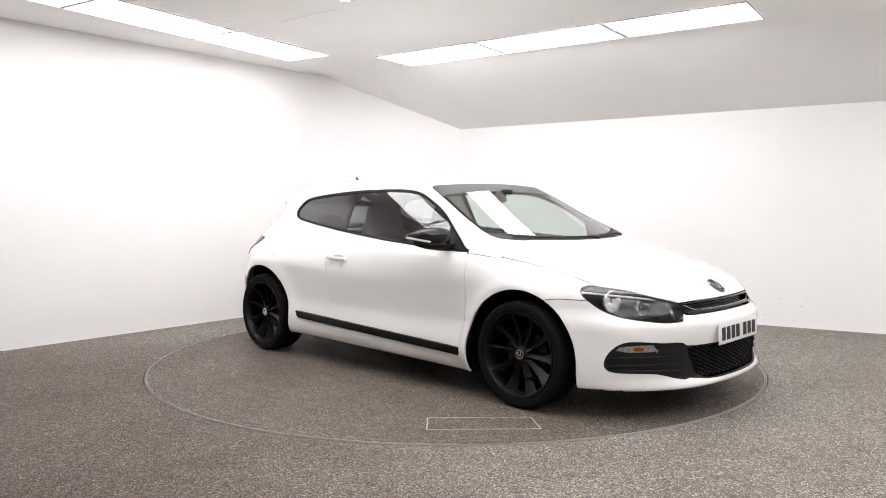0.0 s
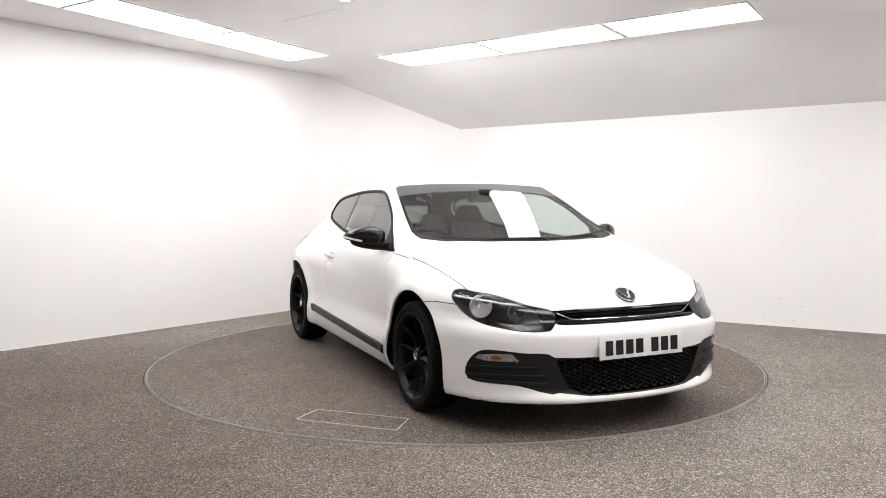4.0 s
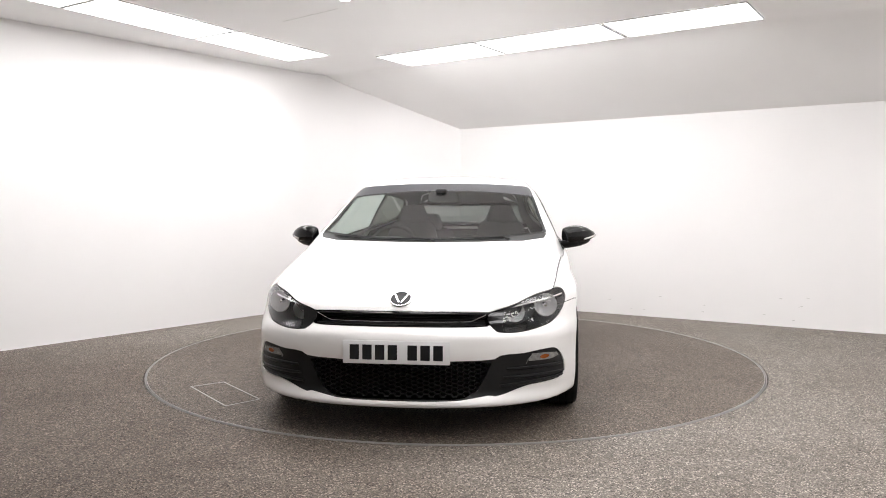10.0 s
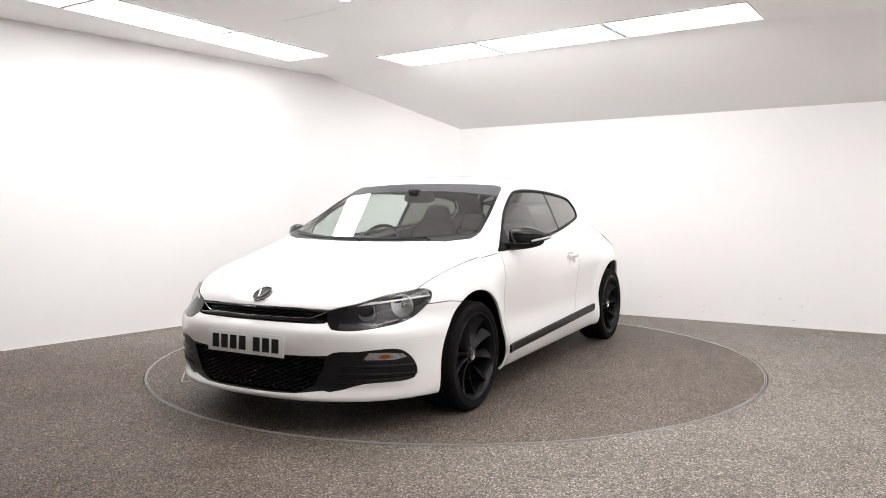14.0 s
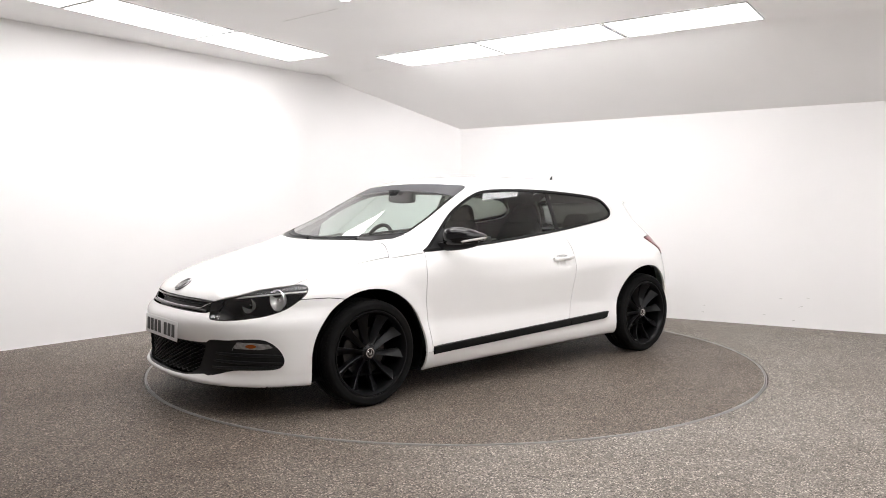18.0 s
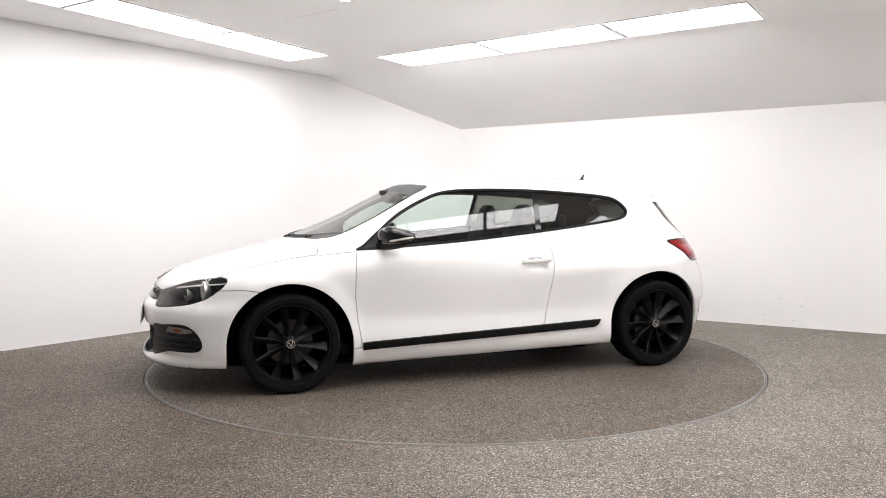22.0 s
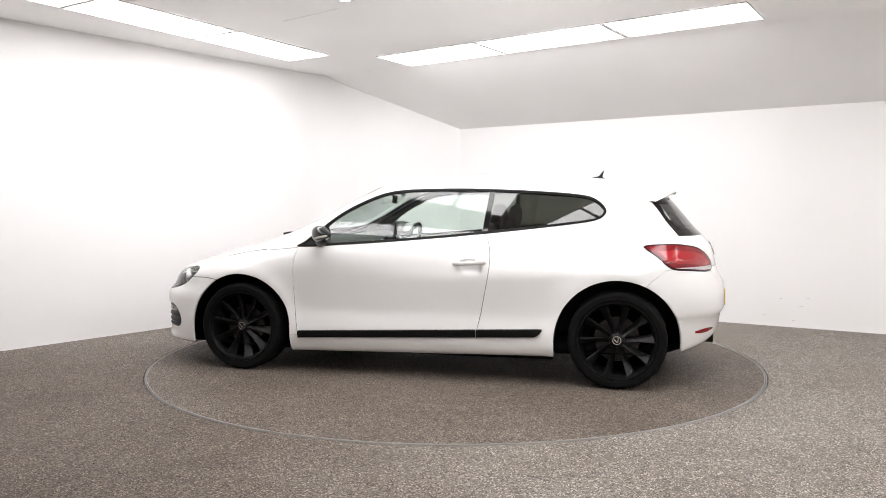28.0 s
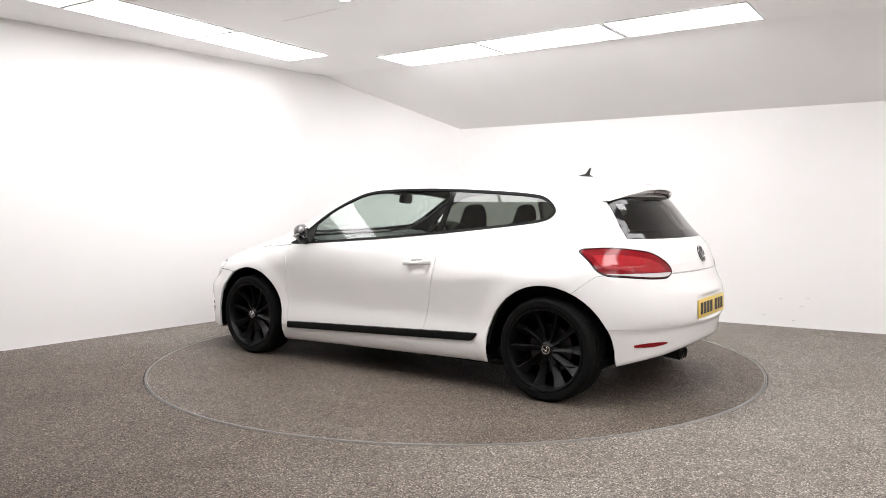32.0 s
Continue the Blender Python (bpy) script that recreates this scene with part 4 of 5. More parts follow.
# number plates and badges
def plate(name, m, mat, label):
    ob_bm = bmesh.new()
    box(ob_bm, -0.26, -0.0555, 0, 0.26, 0.0555, 0.006, 0.004)
    ob = part(name, ob_bm, mat, car, label)
    ob.matrix_basis = m
    for k in range(7):
        cx = -0.203 + k * 0.062 + (0.034 if k > 3 else 0)
        b = bmesh.new()
        box(b, cx - 0.023, -0.036, 0.0062, cx + 0.023, 0.036, 0.0078, 0.001, 1)
        part("plate_bar", b, BLACK, ob, "plain black bar", smooth=False)
    return ob


plate("front_number_plate", facing((2.164, 0.0, 0.4435), (1, 0, 0.04)), PLATE_WHITE, "white front number plate with black bars")
plate("rear_number_plate", facing((rear_x(0.0, 0.53) - 0.003, 0.0, 0.528), (-1, 0, 0.02)), PLATE_YELLOW, "yellow rear number plate with black bars")


def badge(name, at, normal, r, label):
    m = facing(at, normal)
    bm = bmesh.new()
    slab(bm, disc_points(r, 32), 0.0, 0.004, m)
    ob = part(name, bm, BLACK, car, label)
    bm = bmesh.new()
    lathe(bm, [(r * 0.88, 0.003), (r * 0.90, 0.007), (r * 0.98, 0.007), (r, 0.003)], 40, m @ Matrix.Rotation(radians(90), 4, "X"))
    part("badge_ring", bm, BADGE_CHROME, ob, "chrome ring")
    for k in (-1, 1):
        bm = bmesh.new()
        box(bm, -r * 0.09, -r * 0.62, 0.003, r * 0.09, r * 0.62, 0.008, 0.001, 1, m @ Matrix.Translation((k * r * 0.34, 0, 0)) @ Matrix.Rotation(k * radians(-24), 4, "Z"))
        part("badge_bar", bm, BADGE_CHROME, ob, "plain chrome bar", smooth=False)
    return ob


bq = Vector((2.033, 0, 0.685))
bn = Vector(tuple(skin_normal(np.array([[2.033, 0.0, 0.685]]))[0][0]))
badge("front_badge", Vector(tuple(to_skin(np.array([tuple(bq)]), 4)[0])), bn, 0.056, "round chrome and black front badge")
rq = np.array([[rear_x(0, 0.845), 0.0, 0.845]])
badge("rear_badge", Vector(tuple(rq[0])), tuple(skin_normal(rq)[0][0]), 0.052, "round black and chrome rear badge")


# ---------------------------------------------------------------- car: things on the sides
def side_strip(s, x0, x1, tapered):
    bm = bmesh.new()
    rows = []
    n = 40
    for k in range(n + 1):
        t = k / n
        x = x0 + (x1 - x0) * t
        f = (0.839 - x) / 1.666
        zt, zb = 0.296 + 0.068 * f, 0.243 + 0.066 * f
        if tapered:
            e = max(0, (t - 0.86) / 0.14)
            zb += (zt - zb) * 0.75 * e ** 2.2
        out = 0.013 * (1 - (0.5 * max(0, (t - 0.95) / 0.05) if tapered else 0))
        prof = [(zt, -0.004), (zt - 0.004, out), ((zt + zb) / 2, out + 0.003), (zb + 0.004, out), (zb, -0.004)]
        rows.append([bm.verts.new((x, s * (skin_y(x, z) + o), z)) for z, o in prof])
    for a, b in zip(rows, rows[1:]):
        for j in range(4):
            bm.faces.new((a[j], a[j + 1], b[j + 1], b[j]))
    bm.faces.new(rows[0])
    bm.faces.new(rows[-1])
    return part("side_moulding", bm, MOULD, car, "black rubbing strip along the lower door", sharp=30)


def door_handle(s):
    """A rounded grip that stands off the door, with a grey sheet painting the shaded recess behind it."""
    bm = bmesh.new()
    rows = []
    n = 24
    for k in range(n + 1):
        t = k / n
        x = -0.248 - 0.218 * t
        e = math.sin(math.pi * min(max(0.03 + 0.94 * t, 0), 1)) ** 0.35
        lift, h, w = 0.004 + 0.024 * e, 0.007 + 0.0125 * e, 0.006 + 0.008 * e
        zc = 0.772 + 0.012 * t
        y = skin_y(x, zc)
        ring = []
        for m in range(14):
            a = 2 * math.pi * m / 14
            ca, sa = math.cos(a), math.sin(a)
            top = 1.0 if sa < 0 else 1.0 - 0.60 * min(1.0, max(0.0, (0.27 - abs(t - 0.46)) / 0.05))
            ring.append(bm.verts.new((x, s * (y + lift + w * math.copysign(abs(ca) ** 0.7, ca)), zc + top * h * math.copysign(abs(sa) ** 0.8, sa))))
        rows.append(ring)
    for a, b in zip(rows, rows[1:]):
        for m in range(14):
            bm.faces.new((a[m], a[(m + 1) % 14], b[(m + 1) % 14], b[m]))
    bm.faces.new(rows[0])
    bm.faces.new(rows[-1])
    h = part("door_handle", bm, PAINT, car, "white pull handle", sharp=60)
    # shade behind the grip, put on as a grey sheet over the white door
    bm = bmesh.new()
    rows = []
    for k in range(9):
        x = -0.294 - 0.115 * k / 8
        rows.append([bm.verts.new((x, s * (skin_y(x, z) + 0.0015), z)) for z in (0.782, 0.790 + 0.010 * math.sin(math.pi * (0.1 + 0.8 * k / 8)))])
    for a, b in zip(rows, rows[1:]):
        bm.faces.new((a[0], a[1], b[1], b[0]))
    part("handle_shade", bm, SHADE_GREY, h, "grey sheet painting the shaded recess behind the grip")


def door_mirror(s):
    """Swept-back gloss black shell over a matt foot, with a clear indicator strip."""
    inner, outer = Vector((0.716, 0.832)), Vector((0.538, 1.038))
    axis = outer - inner
    across = Vector((-axis.y, axis.x)).normalized()
    if across.x < 0:
        across = -across

    def at(t, o, z):
        c = inner + axis * t + across * (o * 1.35 + 0.018 * math.sin(math.pi * t))
        return (c.x, s * c.y, z)
    rows = []
    bm = bmesh.new()
    for t, w, zb, zt in ((0.0, 0.034, 0.918, 0.984), (0.03, 0.046, 0.908, 0.998), (0.12, 0.060, 0.905, 1.008), (0.28, 0.068, 0.904, 1.016), (0.46, 0.072, 0.907, 1.013),
                         (0.64, 0.066, 0.913, 1.003), (0.80, 0.052, 0.926, 0.986), (0.92, 0.036, 0.936, 0.976), (0.985, 0.018, 0.945, 0.967), (1.0, 0.006, 0.951, 0.961)):
        ring = []
        for k in range(24):
            a = 2 * math.pi * k / 24
            ca, sa = math.cos(a), math.sin(a)
            u = math.copysign(abs(ca) ** (0.9 if ca > 0 else 0.45), ca)
            v = math.copysign(abs(sa) ** 0.75, sa)
            ring.append(bm.verts.new(at(t, u * w / 2, (zb + zt) / 2 + v * (zt - zb) / 2 - 0.006 * max(u, 0))))
        rows.append(ring)
    for a, b in zip(rows, rows[1:]):
        for k in range(24):
            bm.faces.new((a[k], a[(k + 1) % 24], b[(k + 1) % 24], b[k]))
    bm.faces.new(rows[0])
    bm.faces.new(rows[-1])
    shell = part("door_mirror", bm, GLOSS_BLACK, car, "gloss black swept-back door mirror", sharp=50)
    bm = bmesh.new()
    tube(bm, [(0.715, s * 0.785, 0.892), at(0.02, -0.006, 0.893), at(0.25, -0.004, 0.897), at(0.5, -0.002, 0.904), at(0.72, 0, 0.913), at(0.8, 0, 0.917)], [0.030, 0.034, 0.034, 0.032, 0.024, 0.012], 14, 0.5)
    part("mirror_foot", bm, BLACK, shell, "matt black mirror foot")
    bm = bmesh.new()
    tube(bm, [at(t, 0.5 * float(np.interp(t, [0.4, 0.64, 0.8, 0.92, 1.0], [0.066, 0.061, 0.050, 0.035, 0.010])) - 0.001, 0.925 + 0.045 * (t - 0.4)) for t in np.linspace(0.44, 0.98, 14)], [0.003] + [0.0075] * 12 + [0.004], 8)
    part("mirror_indicator", bm, CLEAR_LENS, shell, "clear indicator strip")
    bm = bmesh.new()
    c = at(0.44, -0.0345, 0.957)
    slab(bm, rounded([(-0.085, -0.036), (0.08, -0.028), (0.092, 0.0), (0.07, 0.026), (-0.075, 0.038), (-0.09, 0.0)], 3) if s > 0 else rounded([(0.085, -0.036), (-0.08, -0.028), (-0.092, 0.0), (-0.07, 0.026), (0.075, 0.038), (0.09, 0.0)], 3), 0, 0.003, facing(c, (-across.x, -s * across.y, 0)))
    part("mirror_glass", bm, MIRROR, shell, "mirror glass", sharp=50)


for s in (1, -1):
    side_strip(s, 0.838, -0.4025, False)
    side_strip(s, -0.4065, -0.830, True)
    door_handle(s)
    door_mirror(s)


# ---------------------------------------------------------------- wheels
def build_wheel():
    """A black ten-spoke wheel; its outer side faces +y."""
    bm = bmesh.new()
    lathe(bm, [(0.232, 0.085), (0.234, -0.10), (0.242, -0.105), (0.242, 0.098), (0.246, 0.104), (0.243, 0.110), (0.236, 0.109), (0.232, 0.100), (0.224, 0.088), (0.220, 0.06), (0.215, -0.08), (0.222, -0.1)], 72)
    rim = part("wheel", bm, WHEEL_BLACK, None, "satin black ten-spoke alloy wheel")
    bm = bmesh.new()
    prof = [(0.240, -0.095), (0.265, -0.112), (0.288, -0.108), (0.302, -0.088), (0.3055, -0.06)]
    for g in (-0.045, -0.015, 0.015, 0.045):
        prof += [(0.306, g - 0.006), (0.299, g - 0.004), (0.299, g + 0.004), (0.306, g + 0.006)]
    prof += [(0.3055, 0.06), (0.302, 0.088), (0.288, 0.108), (0.278, 0.1115), (0.276, 0.1105), (0.265, 0.113), (0.253, 0.111), (0.246, 0.104), (0.240, 0.095)]
    lathe(bm, prof, 72)
    part("tyre", bm, RUBBER, rim, "black low-profile tyre", sharp=50)
    bm = bmesh.new()
    n = 90
    for k in range(n):
        a = 2 * math.pi * k / n
        box(bm, -0.004, 0.066, 0.296, 0.004, 0.090, 0.3032, 0, 1, Matrix.Rotation(a, 4, "Y"))
    part("tread_blocks", bm, RUBBER, rim, smooth=False)
    for k in range(10):
        bm = bmesh.new()
        rows = []
        for j in range(9):
            t = j / 8
            r = 0.030 + (0.227 - 0.030) * t
            mid = 0.05 * t
            wid = 0.010 + 0.0145 * t + 0.006 * t ** 5
            face = 0.074 + 0.020 * t - 0.020 * math.sin(math.pi * t)
            deep = 0.010 + 0.030 * t ** 0.6
            sec = [(mid * r + wid, face - deep), (mid * r + wid * 0.1, face - deep * 0.38), (mid * r - wid * 0.80, face), (mid * r - wid, face - 0.003), (mid * r - wid * 0.95, face - deep - 0.010), (mid * r + wid * 0.9, face - deep - 0.015)]
            ring = []
            for c, h in sec:
                ang = 2 * math.pi * k / 10 + c / r
                ring.append(bm.verts.new((r * math.sin(ang), h, r * math.cos(ang))))
            rows.append(ring)
        for a, b in zip(rows, rows[1:]):
            for i in range(6):
                bm.faces.new((a[i], a[(i + 1) % 6], b[(i + 1) % 6], b[i]))
        bm.faces.new(rows[0])
        bm.faces.new(rows[-1])
        part("spoke", bm, WHEEL_BLACK, rim, sharp=28)
    bm = bmesh.new()
    lathe(bm, [(0.0, 0.078), (0.030, 0.078), (0.034, 0.073), (0.046, 0.066), (0.050, 0.05), (0.05, 0.0)], 32)
    part("hub", bm, WHEEL_BLACK, rim)
    for k in range(5):
        a = 2 * math.pi * (k + 0.5) / 5
        bm = bmesh.new()
        lathe(bm, [(0.0, 0.056), (0.009, 0.056), (0.010, 0.052), (0.010, 0.03)], 8, Matrix.Translation((0.056 * math.sin(a), 0, 0.056 * math.cos(a))))
        part("wheel_bolt", bm, STEEL_DARK, rim)
    bm = bmesh.new()
    lathe(bm, [(0.0, 0.081), (0.022, 0.081), (0.0235, 0.079)], 32)
    cap = part("centre_cap", bm, GLOSS_BLACK, rim, "round chrome and black centre cap")
    bm = bmesh.new()
    lathe(bm, [(0.021, 0.080), (0.022, 0.083), (0.027, 0.083), (0.028, 0.079)], 32)
    part("cap_ring", bm, CHROME, rim, "chrome ring")
    for q in (-1, 1):
        bm = bmesh.new()
        box(bm, -0.0028, 0.080, -0.014, 0.0028, 0.0835, 0.014, 0.0005, 1, Matrix.Translation((q * 0.008, 0, 0)) @ Matrix.Rotation(q * radians(24), 4, "Y"))
        part("cap_bar", bm, CHROME, rim, smooth=False)
    bm = bmesh.new()
    lathe(bm, [(0.05, 0.012), (0.065, 0.016), (0.14, 0.016), (0.142, 0.010), (0.142, -0.006), (0.05, -0.006)], 48)
    part("brake_disc", bm, STEEL_DARK, rim, "dull steel brake disc")
    bm = bmesh.new()
    lathe(bm, [(0.216, -0.06), (0.10, -0.07), (0.0, -0.07)], 32)
    part("wheel_back", bm, DARK_GAP, rim)
    return rim


wheel = build_wheel()
wheel.parent = car
wheel.matrix_basis = Matrix.Translation((WHEEL_F, 0.776, HUB_Z)) @ Matrix.Rotation(radians(8), 4, "Y")
for x, s, a in ((WHEEL_R, 1, 20), (WHEEL_F, -1, 15), (WHEEL_R, -1, 5)):
    copy_thing(wheel, Matrix.Translation((x, s * 0.776, HUB_Z)) @ Matrix.Rotation(radians(0 if s > 0 else 180), 4, "Z") @ Matrix.Rotation(radians(a), 4, "Y"))
for x, dx, dz, r in ((WHEEL_F, 0.0, -0.013, 0.383), (WHEEL_R, 0.0, -0.012, 0.390)):
    for s in (1, -1):
        bm = bmesh.new()
        lathe(bm, [(r + 0.003, 0.0), (r + 0.010, -0.02), (r + 0.012, -0.34), (0.0, -0.345)], 64, Matrix.Translation((x + dx, 0.845 * s, HUB_Z + dz)) @ Matrix.Rotation(radians(0 if s > 0 else 180), 4, "Z"))
        for v in bm.verts:
            v.co.z = max(v.co.z, float(under(v.co.x)) + 0.02)
            v.co.y = s * min(abs(v.co.y), 0.845 - 0.5 * max(0.0, -1.44 - v.co.x))
        part("arch_liner", bm, DARK_GAP, car, "black wheel arch liner")

# ---------------------------------------------------------------- car: rear and roof details
bm = bmesh.new()
rows = []
for y in np.linspace(-0.50, 0.50, 37):
    e = abs(y) / 0.50
    xt = -1.668 + 0.145 * e ** 2.6
    zt = 1.248 - 0.076 * e ** 2.6
    x0 = -1.43 - 0.045 * e ** 3
    z0 = skin_z(x0, y)
    xm = (x0 + xt) / 2
    zm = max(skin_z(xm, y) + 0.003, z0 + (zt - z0) * 0.46)
    under_z = zt - 0.020 * (1 - e ** 4) - 0.002
    rows.append([bm.verts.new(c) for c in ((x0, y, z0 - 0.001), (xm, y, zm), (xt + 0.02, y, zt + 0.004), (xt, y, zt - 0.003), (xt + 0.012, y, under_z), (xt + 0.09, y, under_z + 0.002), (x0 - 0.06 * (1 - 0.8 * e), y, z0 - 0.05))])
for a, b in zip(rows, rows[1:]):
    for j in range(6):
        bm.faces.new((a[j], a[j + 1], b[j + 1], b[j]))
bm.faces.new(rows[0])
bm.faces.new(rows[-1])
spoiler = part("roof_spoiler", bm, PAINT, car, "white roof spoiler over the rear window", sharp=40)
bm = bmesh.new()
slab(bm, [(-0.14, -0.008), (0.14, -0.008), (0.14, 0.008), (-0.14, 0.008)], 0, 0.004, facing((-1.666, 0, 1.229), (-1, 0, -0.6)))
part("third_brake_light", bm, DARK_RED, spoiler, "dark red brake light strip", smooth=False)
bm = bmesh.new()
rows = []
for y in np.linspace(-0.44, 0.44, 17):
    e = abs(y) / 0.44
    rows.append([bm.verts.new(c) for c in ((-1.671 + 0.145 * e ** 2.6, y, 1.240 - 0.074 * e ** 2.6), (-1.60 + 0.12 * e ** 2.6, y, 1.219 - 0.06 * e ** 2.6), (-1.60 + 0.11 * e ** 2.6, y, 1.19 - 0.03 * e ** 2.6))])
for a, b in zip(rows, rows[1:]):
    for j in range(2):
        bm.faces.new((a[j], a[j + 1], b[j + 1], b[j]))
part("spoiler_underside", bm, TRIM_BLACK, spoiler, "black spoiler underside")

bm = bmesh.new()
zr = skin_z(-1.13, 0)
prof = rounded([(-1.085, zr - 0.004), (-1.105, zr + 0.010), (-1.138, zr + 0.016), (-1.165, zr + 0.050), (-1.176, zr + 0.052), (-1.166, zr + 0.012), (-1.178, zr - 0.006)], 3)
L = [bm.verts.new((x, -0.004 - 0.018 * max(0, (zr + 0.02 - z) / 0.02), z)) for x, z in prof]
Rr = [bm.verts.new((x, 0.004 + 0.018 * max(0, (zr + 0.02 - z) / 0.02), z)) for x, z in prof]
bm.faces.new(L)
bm.faces.new(Rr[::-1])
for k in range(len(prof)):
    j = (k + 1) % len(prof)
    bm.faces.new((L[k], L[j], Rr[j], Rr[k]))
part("roof_aerial", bm, BLACK, car, "small black roof aerial fin", sharp=50)

for dy in (-0.035, 0.04):
    bm = bmesh.new()
    lathe(bm, [(0.030, -0.16), (0.033, 0.0), (0.035, 0.004), (0.033, 0.006), (0.029, 0.003), (0.027, -0.1), (0.0, -0.1)], 28, Matrix.Translation((-1.905, 0.275 + dy, 0.258)) @ Matrix.Rotation(radians(90), 4, "Z") @ Matrix.Rotation(radians(-4), 4, "X"))
    part("exhaust_tip", bm, STEEL_DARK, car, "dark steel exhaust tip")
for s in (1, -1):
    bm = bmesh.new()
    rows = []
    for t in np.linspace(0, 1, 16):
        a, z = 0.712 - 0.215 * t, 0.350 + 0.006 * t
        h = 0.0145 * math.sin(math.pi * (0.12 + 0.84 * t)) ** 0.7
        q = meet((-3.0, s * a * 1.25, z), (1, -s * a * 0.25 / 1.15, 0))
        nn = Vector(tuple(skin_normal(np.array([q]))[0][0]))
        rows.append([bm.verts.new(q + nn * o + Vector((0, 0, dz))) for o, dz in ((-0.004, h), (0.004, h * 0.8), (0.004, -h * 0.8), (-0.004, -h))])
    for a, b in zip(rows, rows[1:]):
        for j in range(3):
            bm.faces.new((a[j], a[j + 1], b[j + 1], b[j]))
    part("rear_reflector", bm, RED_LENS, car, "slim red bumper reflector")
# wipers lying at the windscreen base
for y0, y1 in ((-0.62, 0.02), (0.0, 0.46)):
    bm = bmesh.new()
    pts = []
    for t in np.linspace(0, 1, 14):
        y = y0 + (y1 - y0) * t
        x = 1.172 - 0.44 * y * y + 0.012 * t
        pts.append((x, y, skin_z(x, y) + 0.006))
    tube(bm, pts, [0.002] + [0.0038] * 12 + [0.003], 8, 1.4)
    w = part("wiper", bm, BLACK, car, "black windscreen wiper")
    bm = bmesh.new()
    tube(bm, [Vector(pts[-1]) + Vector((0.04, 0.03, -0.005)), Vector(pts[-1]) + Vector((0.0, 0, 0.006)), Vector(pts[8]) + Vector((0.0, 0, 0.007))], [0.008, 0.006, 0.003], 8)
    part("wiper_arm", bm, BLACK, w, "black wiper arm")


# ---------------------------------------------------------------- car: cabin
SHELL_TOP = SC[:, 2] > 0.86
skin_part("headliner", SV, take("body_shell", 0, SHELL_TOP & (SC[:, 0] < 1.1)), CABIN_SOFT, car, "grey headliner and pillar trim", lip=0, lift=-0.028)
for s in (1, -1):
    skin_part("side_trim", SV, take("body_shell", s, ~SHELL_TOP & (SC[:, 0] < -0.40) & (SC[:, 0] > -1.9) & (SC[:, 2] > 0.3)), DASH, car, "black side trim", lip=0, lift=-0.05)
skin_part("tailgate_trim", SV, take("tailgate", 0), DASH, car, "black tailgate trim", lip=0, lift=-0.035)
for s in (1, -1):
    skin_part("door_trim", SV, take("door", s), DASH, car, "black door trim", lip=0, lift=-0.06)

bm = bmesh.new()
box(bm, -1.60, -0.74, 0.20, 0.98, 0.74, 0.26, 0.02)
part("cabin_floor", bm, CABIN, car, "dark carpeted cabin floor")
bm = bmesh.new()
box(bm, -1.60, -0.56, 0.26, -1.02, 0.56, 0.84, 0.03)
part("boot_floor", bm, CABIN, car, "dark parcel area behind the rear seats")

# dashboard: a swept section with an instrument hood
bm = bmesh.new()
rows = []
for y in np.linspace(-0.74, 0.74, 41):
    hood = math.exp(-((y + 0.36) / 0.17) ** 4)
    mid = math.exp(-(y / 0.16) ** 4)
    x_edge = 1.13 - 0.40 * y * y
    sec = [(x_edge, 0.905), (0.86, 0.908 + 0.012 * hood), (0.70, 0.902 + 0.042 * hood + 0.01 * mid), (0.60, 0.885 + 0.055 * hood), (0.575, 0.865 + 0.05 * hood), (0.60, 0.82), (0.58 - 0.03 * mid, 0.74), (0.60 - 0.06 * mid, 0.62), (0.72, 0.50), (x_edge, 0.5)]
    rows.append([bm.verts.new((x, y, z)) for x, z in sec])
for a, b in zip(rows, rows[1:]):
    for j in range(len(a) - 1):
        bm.faces.new((a[j], a[j + 1], b[j + 1], b[j]))
bm.faces.new(rows[0])
bm.faces.new(rows[-1])
dash = part("dashboard", bm, DASH, car, "black dashboard with an instrument hood")
for y in (-0.62, -0.11, 0.11, 0.62):
    bm = bmesh.new()
    lathe(bm, [(0.030, 0.0), (0.034, 0.010), (0.040, 0.010), (0.042, 0.0)], 28, Matrix.Translation((0.575, y, 0.845)) @ Matrix.Rotation(radians(90), 4, "Z") @ Matrix.Rotation(radians(-15), 4, "X"))
    part("air_vent", bm, SILVER, dash, "round silver-rimmed air vent")
    bm = bmesh.new()
    for k in range(4):
        box(bm, -0.005, -0.028, -0.022 + 0.0125 * k, 0.006, 0.028, -0.018 + 0.0125 * k, 0, 1, Matrix.Translation((0.578, y, 0.845)))
    part("vent_slats", bm, BLACK, dash, smooth=False)

# steering wheel on the driver's side
tilt = Matrix.Translation((0.40, -0.36, 0.835)) @ Matrix.Rotation(radians(90), 4, "Z") @ Matrix.Rotation(radians(-22), 4, "X")
bm = bmesh.new()
ring = []
for k in range(48):
    a = 2 * math.pi * k / 48
    c = []
    for j in range(10):
        b = 2 * math.pi * j / 10
        r = 0.178 + 0.014 * math.cos(b)
        c.append(bm.verts.new(tilt @ Vector((r * math.cos(a), 0.016 * math.sin(b), r * math.sin(a)))))
    ring.append(c)
for k in range(48):
    for j in range(10):
        bm.faces.new((ring[k][j], ring[k][(j + 1) % 10], ring[(k + 1) % 48][(j + 1) % 10], ring[(k + 1) % 48][j]))
wheel_in = part("steering_wheel", bm, CABIN, car, "black three-spoke steering wheel")
bm = bmesh.new()
